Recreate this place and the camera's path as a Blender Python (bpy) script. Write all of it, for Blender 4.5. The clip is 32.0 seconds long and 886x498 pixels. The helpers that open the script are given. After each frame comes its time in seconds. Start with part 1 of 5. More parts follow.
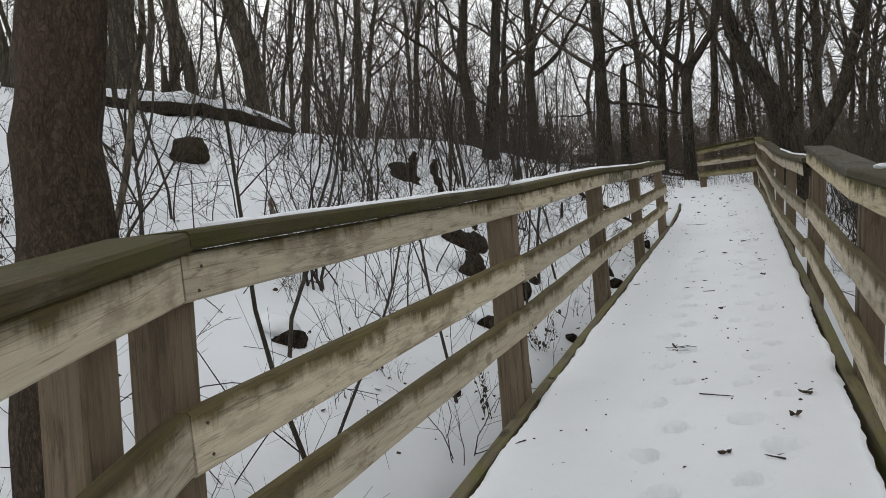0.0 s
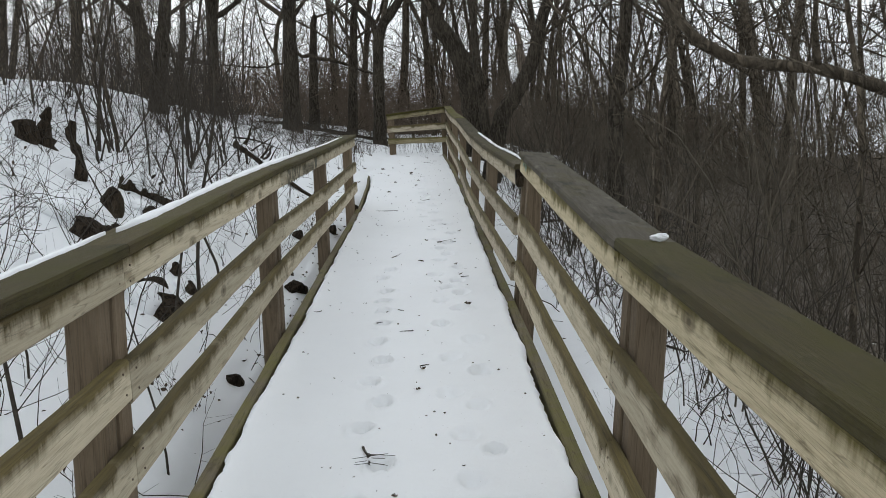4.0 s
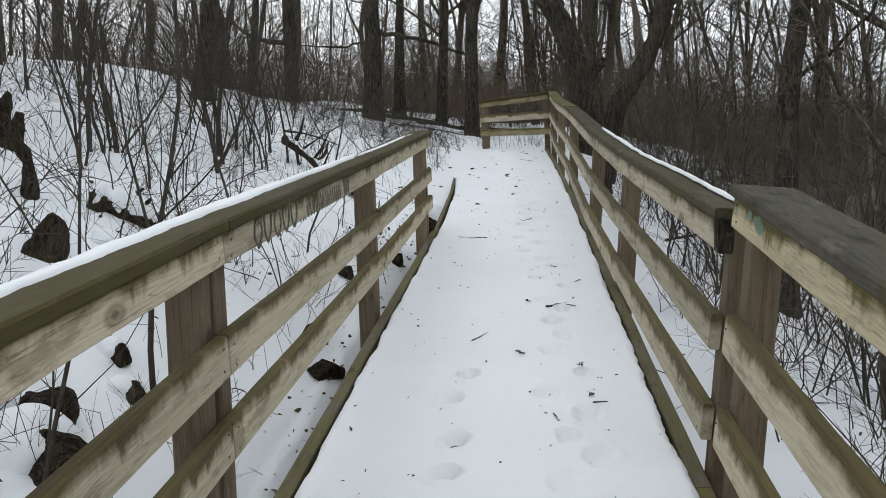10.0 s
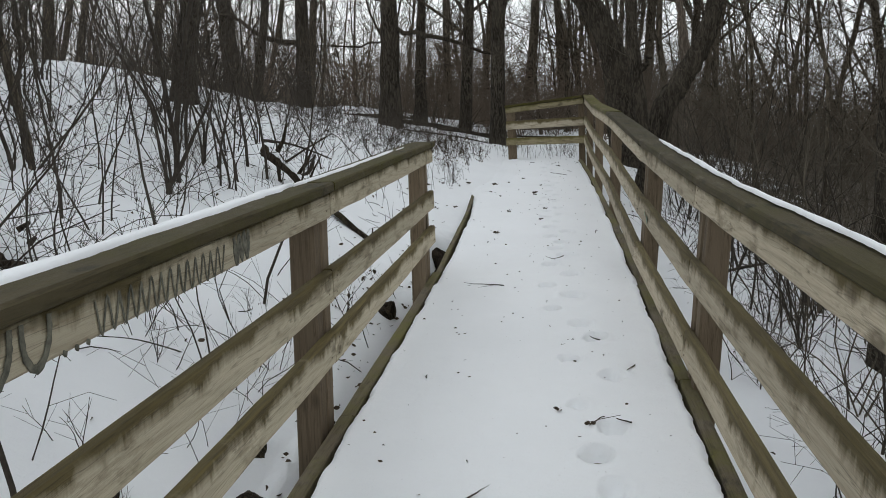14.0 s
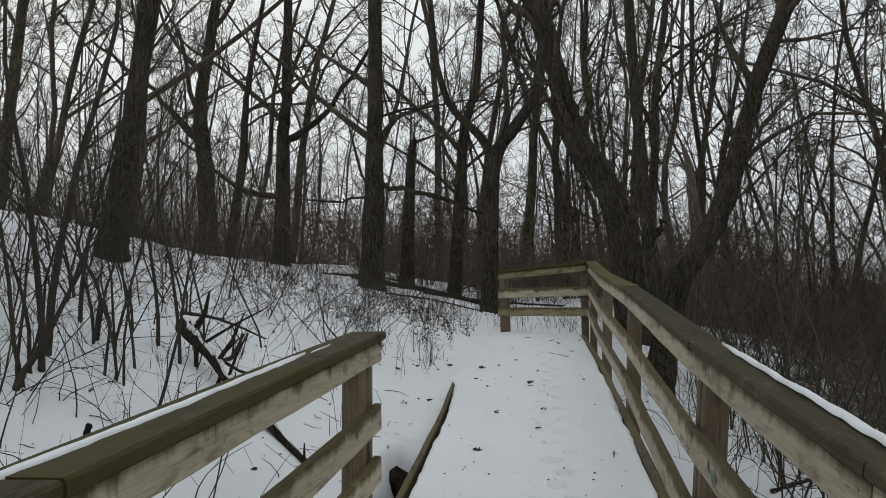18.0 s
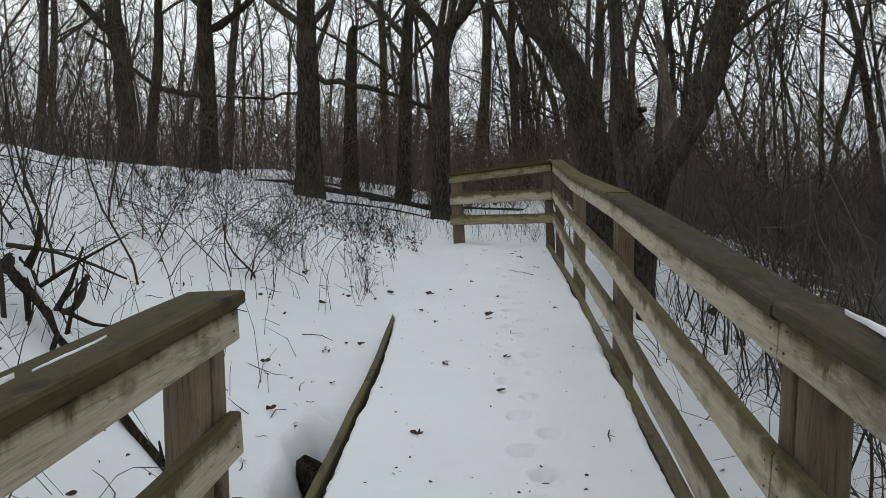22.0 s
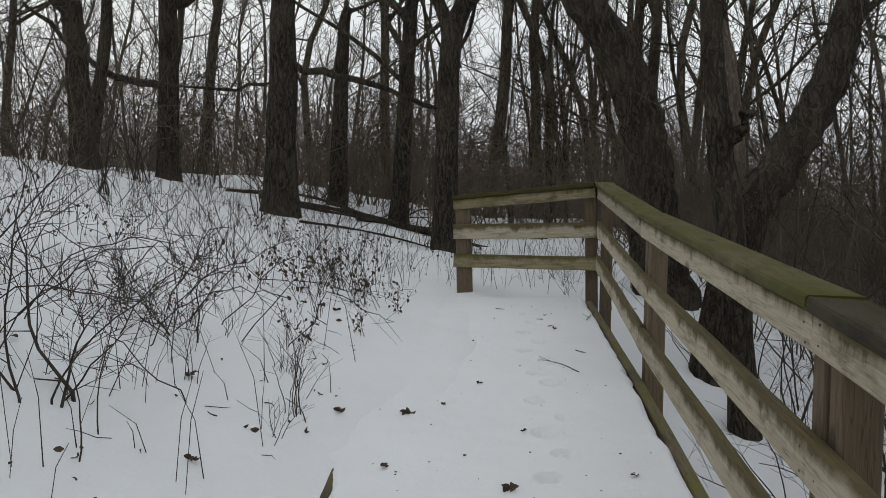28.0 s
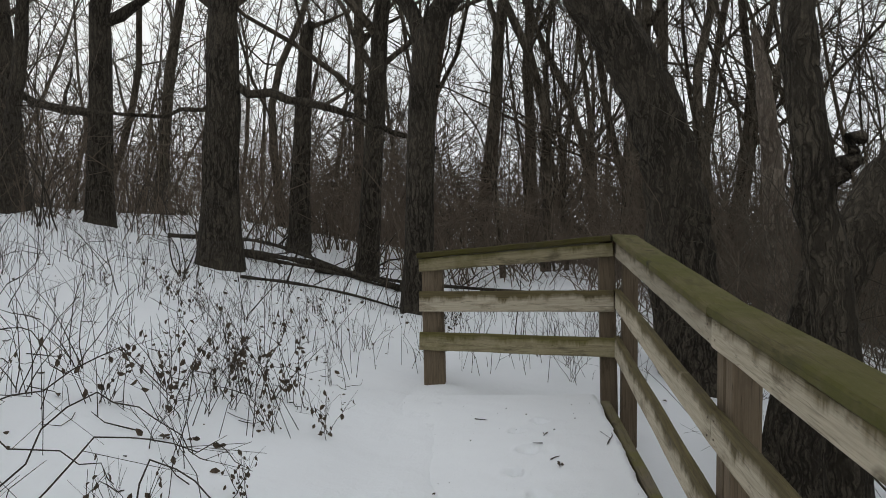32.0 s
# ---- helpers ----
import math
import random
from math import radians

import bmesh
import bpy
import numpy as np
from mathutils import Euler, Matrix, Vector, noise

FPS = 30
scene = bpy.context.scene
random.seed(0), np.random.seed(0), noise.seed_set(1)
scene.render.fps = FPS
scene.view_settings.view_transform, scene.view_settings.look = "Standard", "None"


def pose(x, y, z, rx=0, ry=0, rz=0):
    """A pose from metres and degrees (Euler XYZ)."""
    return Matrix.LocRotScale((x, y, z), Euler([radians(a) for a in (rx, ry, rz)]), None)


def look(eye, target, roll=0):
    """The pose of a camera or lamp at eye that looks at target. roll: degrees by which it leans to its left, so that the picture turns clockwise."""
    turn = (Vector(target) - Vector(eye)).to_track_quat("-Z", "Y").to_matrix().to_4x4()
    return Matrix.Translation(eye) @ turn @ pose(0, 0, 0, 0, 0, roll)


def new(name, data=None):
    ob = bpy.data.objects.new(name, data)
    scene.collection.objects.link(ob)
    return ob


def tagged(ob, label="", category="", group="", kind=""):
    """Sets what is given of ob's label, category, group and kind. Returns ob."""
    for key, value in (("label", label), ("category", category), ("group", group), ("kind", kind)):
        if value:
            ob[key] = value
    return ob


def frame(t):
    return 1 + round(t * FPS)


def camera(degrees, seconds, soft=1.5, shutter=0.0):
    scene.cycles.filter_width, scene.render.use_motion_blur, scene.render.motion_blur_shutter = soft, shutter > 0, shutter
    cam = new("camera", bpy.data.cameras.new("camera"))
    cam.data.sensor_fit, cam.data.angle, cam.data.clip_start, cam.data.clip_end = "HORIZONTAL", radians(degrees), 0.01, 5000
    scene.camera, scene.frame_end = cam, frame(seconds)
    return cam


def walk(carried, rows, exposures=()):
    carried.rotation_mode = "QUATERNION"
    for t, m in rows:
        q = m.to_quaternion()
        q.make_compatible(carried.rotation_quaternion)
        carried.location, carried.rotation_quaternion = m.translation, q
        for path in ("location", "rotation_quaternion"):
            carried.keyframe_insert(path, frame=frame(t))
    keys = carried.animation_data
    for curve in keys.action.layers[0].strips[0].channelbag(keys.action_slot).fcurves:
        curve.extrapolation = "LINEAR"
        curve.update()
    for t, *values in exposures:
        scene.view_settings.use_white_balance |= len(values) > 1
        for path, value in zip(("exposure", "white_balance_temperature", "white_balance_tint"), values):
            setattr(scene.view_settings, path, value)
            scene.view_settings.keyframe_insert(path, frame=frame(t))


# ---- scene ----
cam = camera(51.79, 32.0, 0.65)
EXPOSURE = [(0, -0.02, 6300, 8), (1, -0.13, 6200, 7), (2, 0.07, 6170, 6), (3, 0.12, 6150, 6), (6, 0.36, 6130, 6), (10, 0.3, 6090, 6), (13, 0.15, 6150, 6), (16, -0.1, 6250, 6), (18, -0.31, 6200, 5), (20, -0.26, 6120, 5), (22, -0.1, 6090, 5), (24, -0.17, 6110, 5), (26, -0.26, 6160, 6), (29, -0.21, 6270, 7), (32, -0.1, 6250, 7)]
SKY = 0.107
PATH = [
    (0, 0.2532, -4.1018, 0.5825, 91.818, 4.527, 18.610),
    (0.5, 0.2217, -3.9107, 0.6371, 91.581, 4.207, 15.178),
    (1, 0.1544, -3.7008, 0.6623, 91.062, 4.100, 13.678),
    (1.5, 0.0788, -3.5031, 0.7180, 89.696, 3.964, 9.780),
    (2, 0.1422, -3.3154, 0.7545, 88.460, 4.236, 3.288),
    (2.5, 0.1708, -3.1393, 0.8415, 87.720, 4.241, -0.676),
    (3, 0.1549, -2.9149, 0.8764, 87.880, 3.593, -0.904),
    (3.5, 0.1376, -2.7265, 0.9774, 87.319, 3.182, -0.923),
    (5.5, 0.0908, -1.7825, 1.1119, 87.048, 2.049, -0.552),
    (6, 0.1178, -1.5383, 1.1091, 87.216, 2.222, -0.072),
    (6.5, 0.1505, -1.3215, 1.1646, 86.948, 2.524, 0.402),
    (7, 0.1323, -1.1057, 1.1882, 86.937, 2.383, 0.468),
    (7.5, 0.0662, -0.8287, 1.2201, 86.882, 1.682, 0.349),
    (8, 0.0685, -0.6393, 1.2481, 86.889, 1.591, 1.014),
    (8.5, 0.1123, -0.3598, 1.2656, 87.081, 1.978, 2.496),
    (9, 0.1243, -0.0870, 1.2973, 87.087, 2.292, 3.809),
    (9.5, 0.0913, 0.1994, 1.3358, 86.875, 1.942, 4.488),
    (10, 0.0859, 0.4652, 1.3711, 86.532, 2.201, 5.094),
    (10.5, 0.0788, 0.7611, 1.4062, 86.080, 2.274, 5.651),
    (11, 0.0371, 1.0275, 1.4093, 85.777, 2.003, 5.749),
    (11.5, -0.0117, 1.2245, 1.4710, 85.150, 1.668, 5.584),
    (12, -0.0234, 1.4605, 1.4674, 85.311, 1.478, 5.558),
    (12.5, 0.0538, 1.6851, 1.4803, 85.708, 2.539, 6.329),
    (13, 0.0923, 1.8771, 1.4930, 86.165, 2.318, 6.782),
    (13.5, 0.0962, 2.1179, 1.5099, 86.481, 2.089, 6.890),
    (15.5, 0.1301, 2.9356, 1.6473, 90.358, 0.902, 8.102),
    (16, 0.0832, 3.2294, 1.7017, 92.465, 0.394, 8.167),
    (16.5, 0.0691, 3.5132, 1.7330, 95.104, 0.187, 8.141),
    (17, 0.0916, 3.7276, 1.7614, 96.648, 0.646, 7.893),
    (17.5, 0.0911, 4.0094, 1.7776, 96.893, 0.667, 7.378),
    (18, 0.0617, 4.2801, 1.8079, 96.789, 0.398, 6.755),
    (18.5, 0.0466, 4.5271, 1.8235, 96.637, 0.271, 6.355),
    (19, 0.0186, 4.7810, 1.8667, 95.958, -0.002, 6.044),
    (19.5, 0.0103, 5.0162, 1.8927, 95.082, 0.037, 5.979),
    (20, -0.0183, 5.2390, 1.9280, 93.621, 0.493, 5.842),
    (20.5, -0.0141, 5.3709, 1.9296, 91.734, 1.323, 5.424),
    (21, 0.0028, 5.4971, 1.9412, 90.589, 2.042, 4.695),
    (21.5, 0.0119, 5.7421, 1.9615, 90.617, 2.125, 4.384),
    (22, 0.0257, 6.0083, 2.0016, 90.502, 2.070, 4.143),
    (22.5, 0.0565, 6.2535, 2.0214, 89.526, 2.274, 3.985),
    (23, 0.1150, 6.5051, 2.0375, 88.947, 2.644, 4.066),
    (23.5, 0.1304, 6.7064, 2.0616, 89.397, 2.253, 3.986),
    (24, 0.1054, 6.9375, 2.1252, 89.501, 1.642, 3.744),
    (24.5, 0.1018, 7.2181, 2.1509, 89.911, 1.730, 3.917),
    (25, 0.0913, 7.5008, 2.1984, 90.091, 1.510, 4.245),
    (25.5, 0.0720, 7.8196, 2.1998, 90.603, 1.637, 4.692),
    (27.5, -0.0087, 8.8513, 2.3745, 91.001, 0.780, 5.593),
    (28, -0.0946, 9.1070, 2.4265, 90.911, 0.218, 4.764),
    (28.5, -0.1230, 9.4174, 2.4267, 91.258, 0.201, 4.364),
    (29, -0.0663, 9.6496, 2.4628, 91.320, 0.490, 4.552),
    (29.5, -0.0520, 9.9379, 2.4756, 91.595, 0.460, 4.298),
    (30, -0.0572, 10.2076, 2.5409, 91.557, 0.703, 3.957),
    (30.5, -0.0758, 10.4907, 2.5687, 91.887, 0.180, 3.660),
    (31, -0.0636, 10.7758, 2.6069, 92.325, 0.439, 3.845),
    (31.5, -0.0519, 10.9882, 2.7049, 92.406, 0.372, 4.160),
    (32, -0.0454, 11.2818, 2.7486, 92.961, 0.544, 4.532),
]
walk(cam, [(t, pose(*p)) for t, *p in PATH], EXPOSURE)

# ---- light ----
world = bpy.data.worlds.new("overcast_sky")
scene.world = world
world.use_nodes = True
wn, wl = world.node_tree.nodes, world.node_tree.links
wn.clear()
sky = wn.new("ShaderNodeTexSky")
sky.sky_type, sky.sun_disc = "NISHITA", False
sky.sun_elevation, sky.sun_rotation = radians(32), radians(-31)
sky.dust_density, sky.air_density = 4.0, 1.0
cloud = wn.new("ShaderNodeTexNoise")
cloud.inputs["Scale"].default_value, cloud.inputs["Detail"].default_value = 1.6, 4
ramp = wn.new("ShaderNodeValToRGB")
ramp.color_ramp.elements[0].position, ramp.color_ramp.elements[0].color = 0.3, (7.4, 7.5, 7.8, 1)
ramp.color_ramp.elements[1].position, ramp.color_ramp.elements[1].color = 0.75, (10.2, 10.1, 9.9, 1)
mix = wn.new("ShaderNodeMix")
mix.data_type = "RGBA"
mix.inputs["Factor"].default_value = 0.95
back = wn.new("ShaderNodeBackground")
back.inputs["Strength"].default_value = SKY
out = wn.new("ShaderNodeOutputWorld")
wl.new(cloud.outputs["Fac"], ramp.inputs["Fac"])
wl.new(sky.outputs["Color"], mix.inputs["A"])
wl.new(ramp.outputs["Color"], mix.inputs["B"])
wl.new(mix.outputs["Result"], back.inputs["Color"])
wl.new(back.outputs["Background"], out.inputs["Surface"])
sun_data = bpy.data.lights.new("sun", "SUN")
sun_data.energy, sun_data.angle, sun_data.color = 0.6, radians(32), (1.0, 0.97, 0.93)
sun = new("sun", sun_data)
sun.matrix_world = look((-34, 62, 42), (0, 6, 0))

# ---- materials ----


def shader(name, rough=0.8, spec=0.3):
    m = bpy.data.materials.new(name)
    m.use_nodes = True
    n, l = m.node_tree.nodes, m.node_tree.links
    b = n["Principled BSDF"]
    b.inputs["Roughness"].default_value = rough
    b.inputs["Specular IOR Level"].default_value = spec
    return m, n, l, b


def noise_at(n, l, vec, scale, detail=4, rough=0.6, stretch=(1, 1, 1)):
    mp = n.new("ShaderNodeMapping")
    mp.inputs["Scale"].default_value = stretch
    l.new(vec, mp.inputs["Vector"])
    t = n.new("ShaderNodeTexNoise")
    t.inputs["Scale"].default_value, t.inputs["Detail"].default_value, t.inputs["Roughness"].default_value = scale, detail, rough
    l.new(mp.outputs["Vector"], t.inputs["Vector"])
    return t.outputs["Fac"]


def stops(n, l, fac, rows):
    r = n.new("ShaderNodeValToRGB")
    e = r.color_ramp.elements
    while len(e) < len(rows):
        e.new(0.5)
    for k, (p, c) in enumerate(rows):
        e[k].position, e[k].color = p, (*c, 1) if len(c) == 3 else c
    l.new(fac, r.inputs["Fac"])
    return r.outputs["Color"]


def blend(n, l, fac, a, b, how="MIX"):
    m = n.new("ShaderNodeMix")
    m.data_type, m.blend_type = "RGBA", how
    for s, v in (("Factor", fac), ("A", a), ("B", b)):
        if isinstance(v, (int, float)):
            m.inputs[s].default_value = v
        elif isinstance(v, tuple):
            m.inputs[s].default_value = (*v, 1)
        else:
            l.new(v, m.inputs[s])
    return m.outputs["Result"]


def bumped(n, l, b, fac, strength, dist):
    k = n.new("ShaderNodeBump")
    k.inputs["Strength"].default_value, k.inputs["Distance"].default_value = strength, dist
    l.new(fac, k.inputs["Height"])
    l.new(k.outputs["Normal"], b.inputs["Normal"])


def wood(name, light, dark, moss, moss_amount, stain=0.5, rim=0.0, run_down=0.05, silver=0.0):
    """Weathered board: grain along the board's own length, cracks, knots, algae on the upper edge."""
    m, n, l, b = shader(name, 0.84, 0.22)
    co = n.new("ShaderNodeTexCoord").outputs["Object"]
    rnd = n.new("ShaderNodeObjectInfo").outputs["Random"]
    off = n.new("ShaderNodeVectorMath")
    off.operation = "MULTIPLY_ADD"
    l.new(rnd, off.inputs[0])
    off.inputs[1].default_value = (37, 19, 11)
    l.new(co, off.inputs[2])
    v = off.outputs["Vector"]
    sep = n.new("ShaderNodeSeparateXYZ")
    l.new(co, sep.inputs["Vector"])
    # growth rings cut along the board
    wave = n.new("ShaderNodeTexWave")
    wave.wave_type, wave.bands_direction = "BANDS", "DIAGONAL"
    wave.inputs["Scale"].default_value, wave.inputs["Distortion"].default_value, wave.inputs["Detail"].default_value, wave.inputs["Detail Scale"].default_value = 17, 9, 3, 0.55
    wm = n.new("ShaderNodeMapping")
    wm.inputs["Scale"].default_value = (0.09, 1, 1)
    l.new(v, wm.inputs["Vector"])
    l.new(wm.outputs["Vector"], wave.inputs["Vector"])
    grain = noise_at(n, l, v, 9, 6, 0.65, (0.35, 7, 7))
    fine = noise_at(n, l, v, 60, 4, 0.75, (0.1, 4, 4))
    blot = noise_at(n, l, v, 4.2, 6, 0.7, (0.7, 2.2, 2.2))
    c = stops(n, l, grain, [(0.25, tuple(x * 0.6 + y * 0.4 for x, y in zip(dark, light))), (0.44, light), (0.72, tuple(x * 1.08 for x in light))])
    c = blend(n, l, stops(n, l, wave.outputs["Fac"], [(0.62, (0, 0, 0)), (0.95, (0.26,) * 3)]), c, dark)
    c = blend(n, l, 0.27, c, stops(n, l, fine, [(0.34, tuple(x * 0.5 for x in dark)), (0.52, light), (0.7, tuple(min(x * 1.2, 1) for x in light))]))
    c = blend(n, l, stops(n, l, blot, [(0.55, (0, 0, 0)), (0.63, (stain * 0.8,) * 3)]), c, tuple(x * 0.7 for x in dark))
    pale = noise_at(n, l, v, 2.3, 5, 0.7, (0.6, 2.4, 2.4))
    c = blend(n, l, stops(n, l, pale, [(0.5, (0, 0, 0)), (0.62, (0.45,) * 3)]), c, tuple(min(x * 1.18 + 0.02, 0.8) for x in light))
    if silver:
        worn = noise_at(n, l, v, 6.5, 6, 0.75, (0.8, 2, 2))
        c = blend(n, l, stops(n, l, worn, [(0.56, (0, 0, 0)), (0.66, (silver,) * 3)]), c, (0.34, 0.31, 0.25))
    green = noise_at(n, l, v, 2.1, 6, 0.75)
    c = blend(n, l, stops(n, l, green, [(0.66 - moss_amount * 0.4, (0, 0, 0)), (0.9 - moss_amount * 0.4, (0.9,) * 3)]), c, moss)
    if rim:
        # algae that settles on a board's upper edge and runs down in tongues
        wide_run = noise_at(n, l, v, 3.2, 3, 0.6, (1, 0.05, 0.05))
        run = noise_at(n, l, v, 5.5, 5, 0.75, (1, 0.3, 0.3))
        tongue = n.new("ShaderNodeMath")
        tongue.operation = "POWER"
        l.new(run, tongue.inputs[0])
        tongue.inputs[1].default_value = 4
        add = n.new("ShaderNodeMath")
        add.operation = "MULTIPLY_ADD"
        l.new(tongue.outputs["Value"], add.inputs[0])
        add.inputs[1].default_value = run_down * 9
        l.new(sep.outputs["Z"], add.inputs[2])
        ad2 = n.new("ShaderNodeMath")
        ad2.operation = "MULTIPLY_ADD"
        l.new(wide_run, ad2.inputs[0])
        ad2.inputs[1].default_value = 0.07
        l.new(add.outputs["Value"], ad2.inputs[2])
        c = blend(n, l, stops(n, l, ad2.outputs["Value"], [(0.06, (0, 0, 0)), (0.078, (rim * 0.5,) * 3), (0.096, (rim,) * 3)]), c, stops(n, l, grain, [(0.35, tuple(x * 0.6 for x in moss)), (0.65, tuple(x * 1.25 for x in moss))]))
    knot = n.new("ShaderNodeTexVoronoi")
    knot.inputs["Scale"].default_value = 2.6
    mp = n.new("ShaderNodeMapping")
    mp.inputs["Scale"].default_value = (1, 2.0, 2.0)
    l.new(v, mp.inputs["Vector"])
    l.new(mp.outputs["Vector"], knot.inputs["Vector"])
    c = blend(n, l, stops(n, l, knot.outputs["Distance"], [(0.04, (0.85,) * 3), (0.07, (0.45,) * 3), (0.1, (0.6,) * 3), (0.16, (0, 0, 0))]), c, tuple(x * 0.4 for x in dark))
    # fine drying cracks
    crack = noise_at(n, l, v, 5, 2, 0.5, (0.35, 9, 9))
    c = blend(n, l, stops(n, l, crack, [(0.485, (0, 0, 0)), (0.497, (0.75,) * 3), (0.503, (0.75,) * 3), (0.515, (0, 0, 0))]), c, blend(n, l, 0.55, c, (0.03, 0.022, 0.012)))
    hue = n.new("ShaderNodeHueSaturation")
    val = n.new("ShaderNodeMapRange")
    val.inputs["To Min"].default_value, val.inputs["To Max"].default_value = 0.8, 1.16
    l.new(rnd, val.inputs["Value"])
    l.new(val.outputs["Result"], hue.inputs["Value"])
    l.new(c, hue.inputs["Color"])
    l.new(hue.outputs["Color"], b.inputs["Base Color"])
    bumped(n, l, b, fine, 0.7, 0.005)
    return m


def bark(name, light, dark, scale=1.0, moss=0.0, tall=0.16, crack=0.8):
    """Furrowed bark: wavy ridges parted by dark cracks that run up the stem."""
    m, n, l, b = shader(name, 0.92, 0.12)
    co = n.new("ShaderNodeTexCoord").outputs["Object"]
    warp = n.new("ShaderNodeTexNoise")
    warp.inputs["Scale"].default_value, warp.inputs["Detail"].default_value = 5 * scale, 3
    l.new(co, warp.inputs["Vector"])
    push = n.new("ShaderNodeVectorMath")
    push.operation = "MULTIPLY_ADD"
    l.new(warp.outputs["Color"], push.inputs[0])
    push.inputs[1].default_value = (0.16 / scale, 0.16 / scale, 0.05 / scale)
    l.new(co, push.inputs[2])
    furrow = noise_at(n, l, push.outputs["Vector"], 15 * scale, 2, 0.5, (1, 1, tall))
    second = noise_at(n, l, push.outputs["Vector"], 31 * scale, 2, 0.5, (1, 1, tall * 1.3))
    cut = stops(n, l, furrow, [(0.41, (0, 0, 0)), (0.48, (crack,) * 3), (0.52, (crack,) * 3), (0.59, (0, 0, 0))])
    cut2 = stops(n, l, second, [(0.44, (0, 0, 0)), (0.5, (crack * 0.6,) * 3), (0.56, (0, 0, 0))])
    cuts = blend(n, l, 1.0, cut, cut2, "LIGHTEN")
    ridge = noise_at(n, l, co, 16 * scale, 5, 0.65, (1, 1, tall))
    fine = noise_at(n, l, co, 70 * scale, 4, 0.75, (1, 1, 0.3))
    big = noise_at(n, l, co, 1.3, 4, 0.6)
    c = stops(n, l, ridge, [(0.38, tuple(x * 0.6 + y * 0.4 for x, y in zip(dark, light))), (0.62, light)])
    c = blend(n, l, 0.45, c, stops(n, l, fine, [(0.35, tuple(x * 0.6 for x in dark)), (0.7, tuple(x * 1.5 for x in light))]))
    c = blend(n, l, cuts, c, tuple(x * 0.6 for x in dark))
    c = blend(n, l, stops(n, l, big, [(0.45, (0, 0, 0)), (0.75, (0.45,) * 3)]), c, tuple(x * 1.3 for x in light))
    if moss:
        g = noise_at(n, l, co, 2.3, 5, 0.7)
        c = blend(n, l, stops(n, l, g, [(0.5, (0, 0, 0)), (0.75, (moss,) * 3)]), c, (0.075, 0.08, 0.03))
    l.new(c, b.inputs["Base Color"])
    relief = n.new("ShaderNodeMath")
    relief.operation = "MULTIPLY_ADD"
    l.new(fine, relief.inputs[0])
    relief.inputs[1].default_value = 0.4
    flip = n.new("ShaderNodeInvert")
    l.new(cuts, flip.inputs["Color"])
    l.new(flip.outputs["Color"], relief.inputs[2])
    bumped(n, l, b, relief.outputs["Value"], 1.0, 0.022 / scale)
    return m


def plain(name, a, b2, scale=20, rough=0.85, bump=0.0):
    m, n, l, b = shader(name, rough, 0.2)
    co = n.new("ShaderNodeTexCoord").outputs["Object"]
    f = noise_at(n, l, co, scale, 4, 0.65)
    l.new(stops(n, l, f, [(0.3, a), (0.7, b2)]), b.inputs["Base Color"])
    if bump:
        bumped(n, l, b, f, 0.6, bump)
    return m


def snow_material(name, tint=(0.86, 0.87, 0.885)):
    m, n, l, b = shader(name, 0.75, 0.25)
    co = n.new("ShaderNodeTexCoord").outputs["Object"]
    f = noise_at(n, l, co, 1.1, 5, 0.6)
    g = noise_at(n, l, co, 45, 5, 0.7)
    c = stops(n, l, f, [(0.3, tuple(x * 0.95 for x in tint)), (0.7, tint)])
    speck = noise_at(n, l, co, 90, 2, 0.5)
    c = blend(n, l, stops(n, l, speck, [(0.72, (0, 0, 0)), (0.8, (0.5,) * 3)]), c, (0.3, 0.26, 0.22))
    l.new(c, b.inputs["Base Color"])
    bumped(n, l, b, g, 0.35, 0.012)
    return m


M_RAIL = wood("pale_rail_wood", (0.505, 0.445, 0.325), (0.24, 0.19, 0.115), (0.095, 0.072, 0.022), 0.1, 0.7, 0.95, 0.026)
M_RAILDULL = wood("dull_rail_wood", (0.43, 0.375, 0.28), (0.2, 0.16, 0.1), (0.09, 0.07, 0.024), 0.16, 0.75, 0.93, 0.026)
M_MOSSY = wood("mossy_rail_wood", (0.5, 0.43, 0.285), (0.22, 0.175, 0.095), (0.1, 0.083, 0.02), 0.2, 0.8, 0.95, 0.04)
M_CAP = wood("dark_cap_wood", (0.066, 0.052, 0.022), (0.022, 0.018, 0.008), (0.056, 0.05, 0.008), 0.66, 0.8, silver=0.1)
M_CAPDULL = wood("grey_brown_cap_wood", (0.06, 0.048, 0.024), (0.02, 0.017, 0.009), (0.046, 0.041, 0.008), 0.55, 0.8, silver=0.16)
M_CAPNEW = wood("mossy_cap_wood", (0.13, 0.105, 0.045), (0.05, 0.042, 0.016), (0.078, 0.076, 0.01), 0.72, 0.8, silver=0.16)
M_CAPGREY = wood("black_stained_cap_wood", (0.085, 0.074, 0.055), (0.026, 0.022, 0.016), (0.075, 0.064, 0.018), 0.46, 0.85, silver=0.22)
M_POST = wood("brown_post_wood", (0.175, 0.133, 0.088), (0.07, 0.053, 0.034), (0.085, 0.07, 0.032), 0.15)
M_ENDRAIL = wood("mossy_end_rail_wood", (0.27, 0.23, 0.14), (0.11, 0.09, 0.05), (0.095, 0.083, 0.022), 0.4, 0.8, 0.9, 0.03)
M_KERB = wood("wet_edge_wood", (0.13, 0.105, 0.07), (0.045, 0.036, 0.024), (0.125, 0.115, 0.028), 0.62, 0.8, silver=0.1)
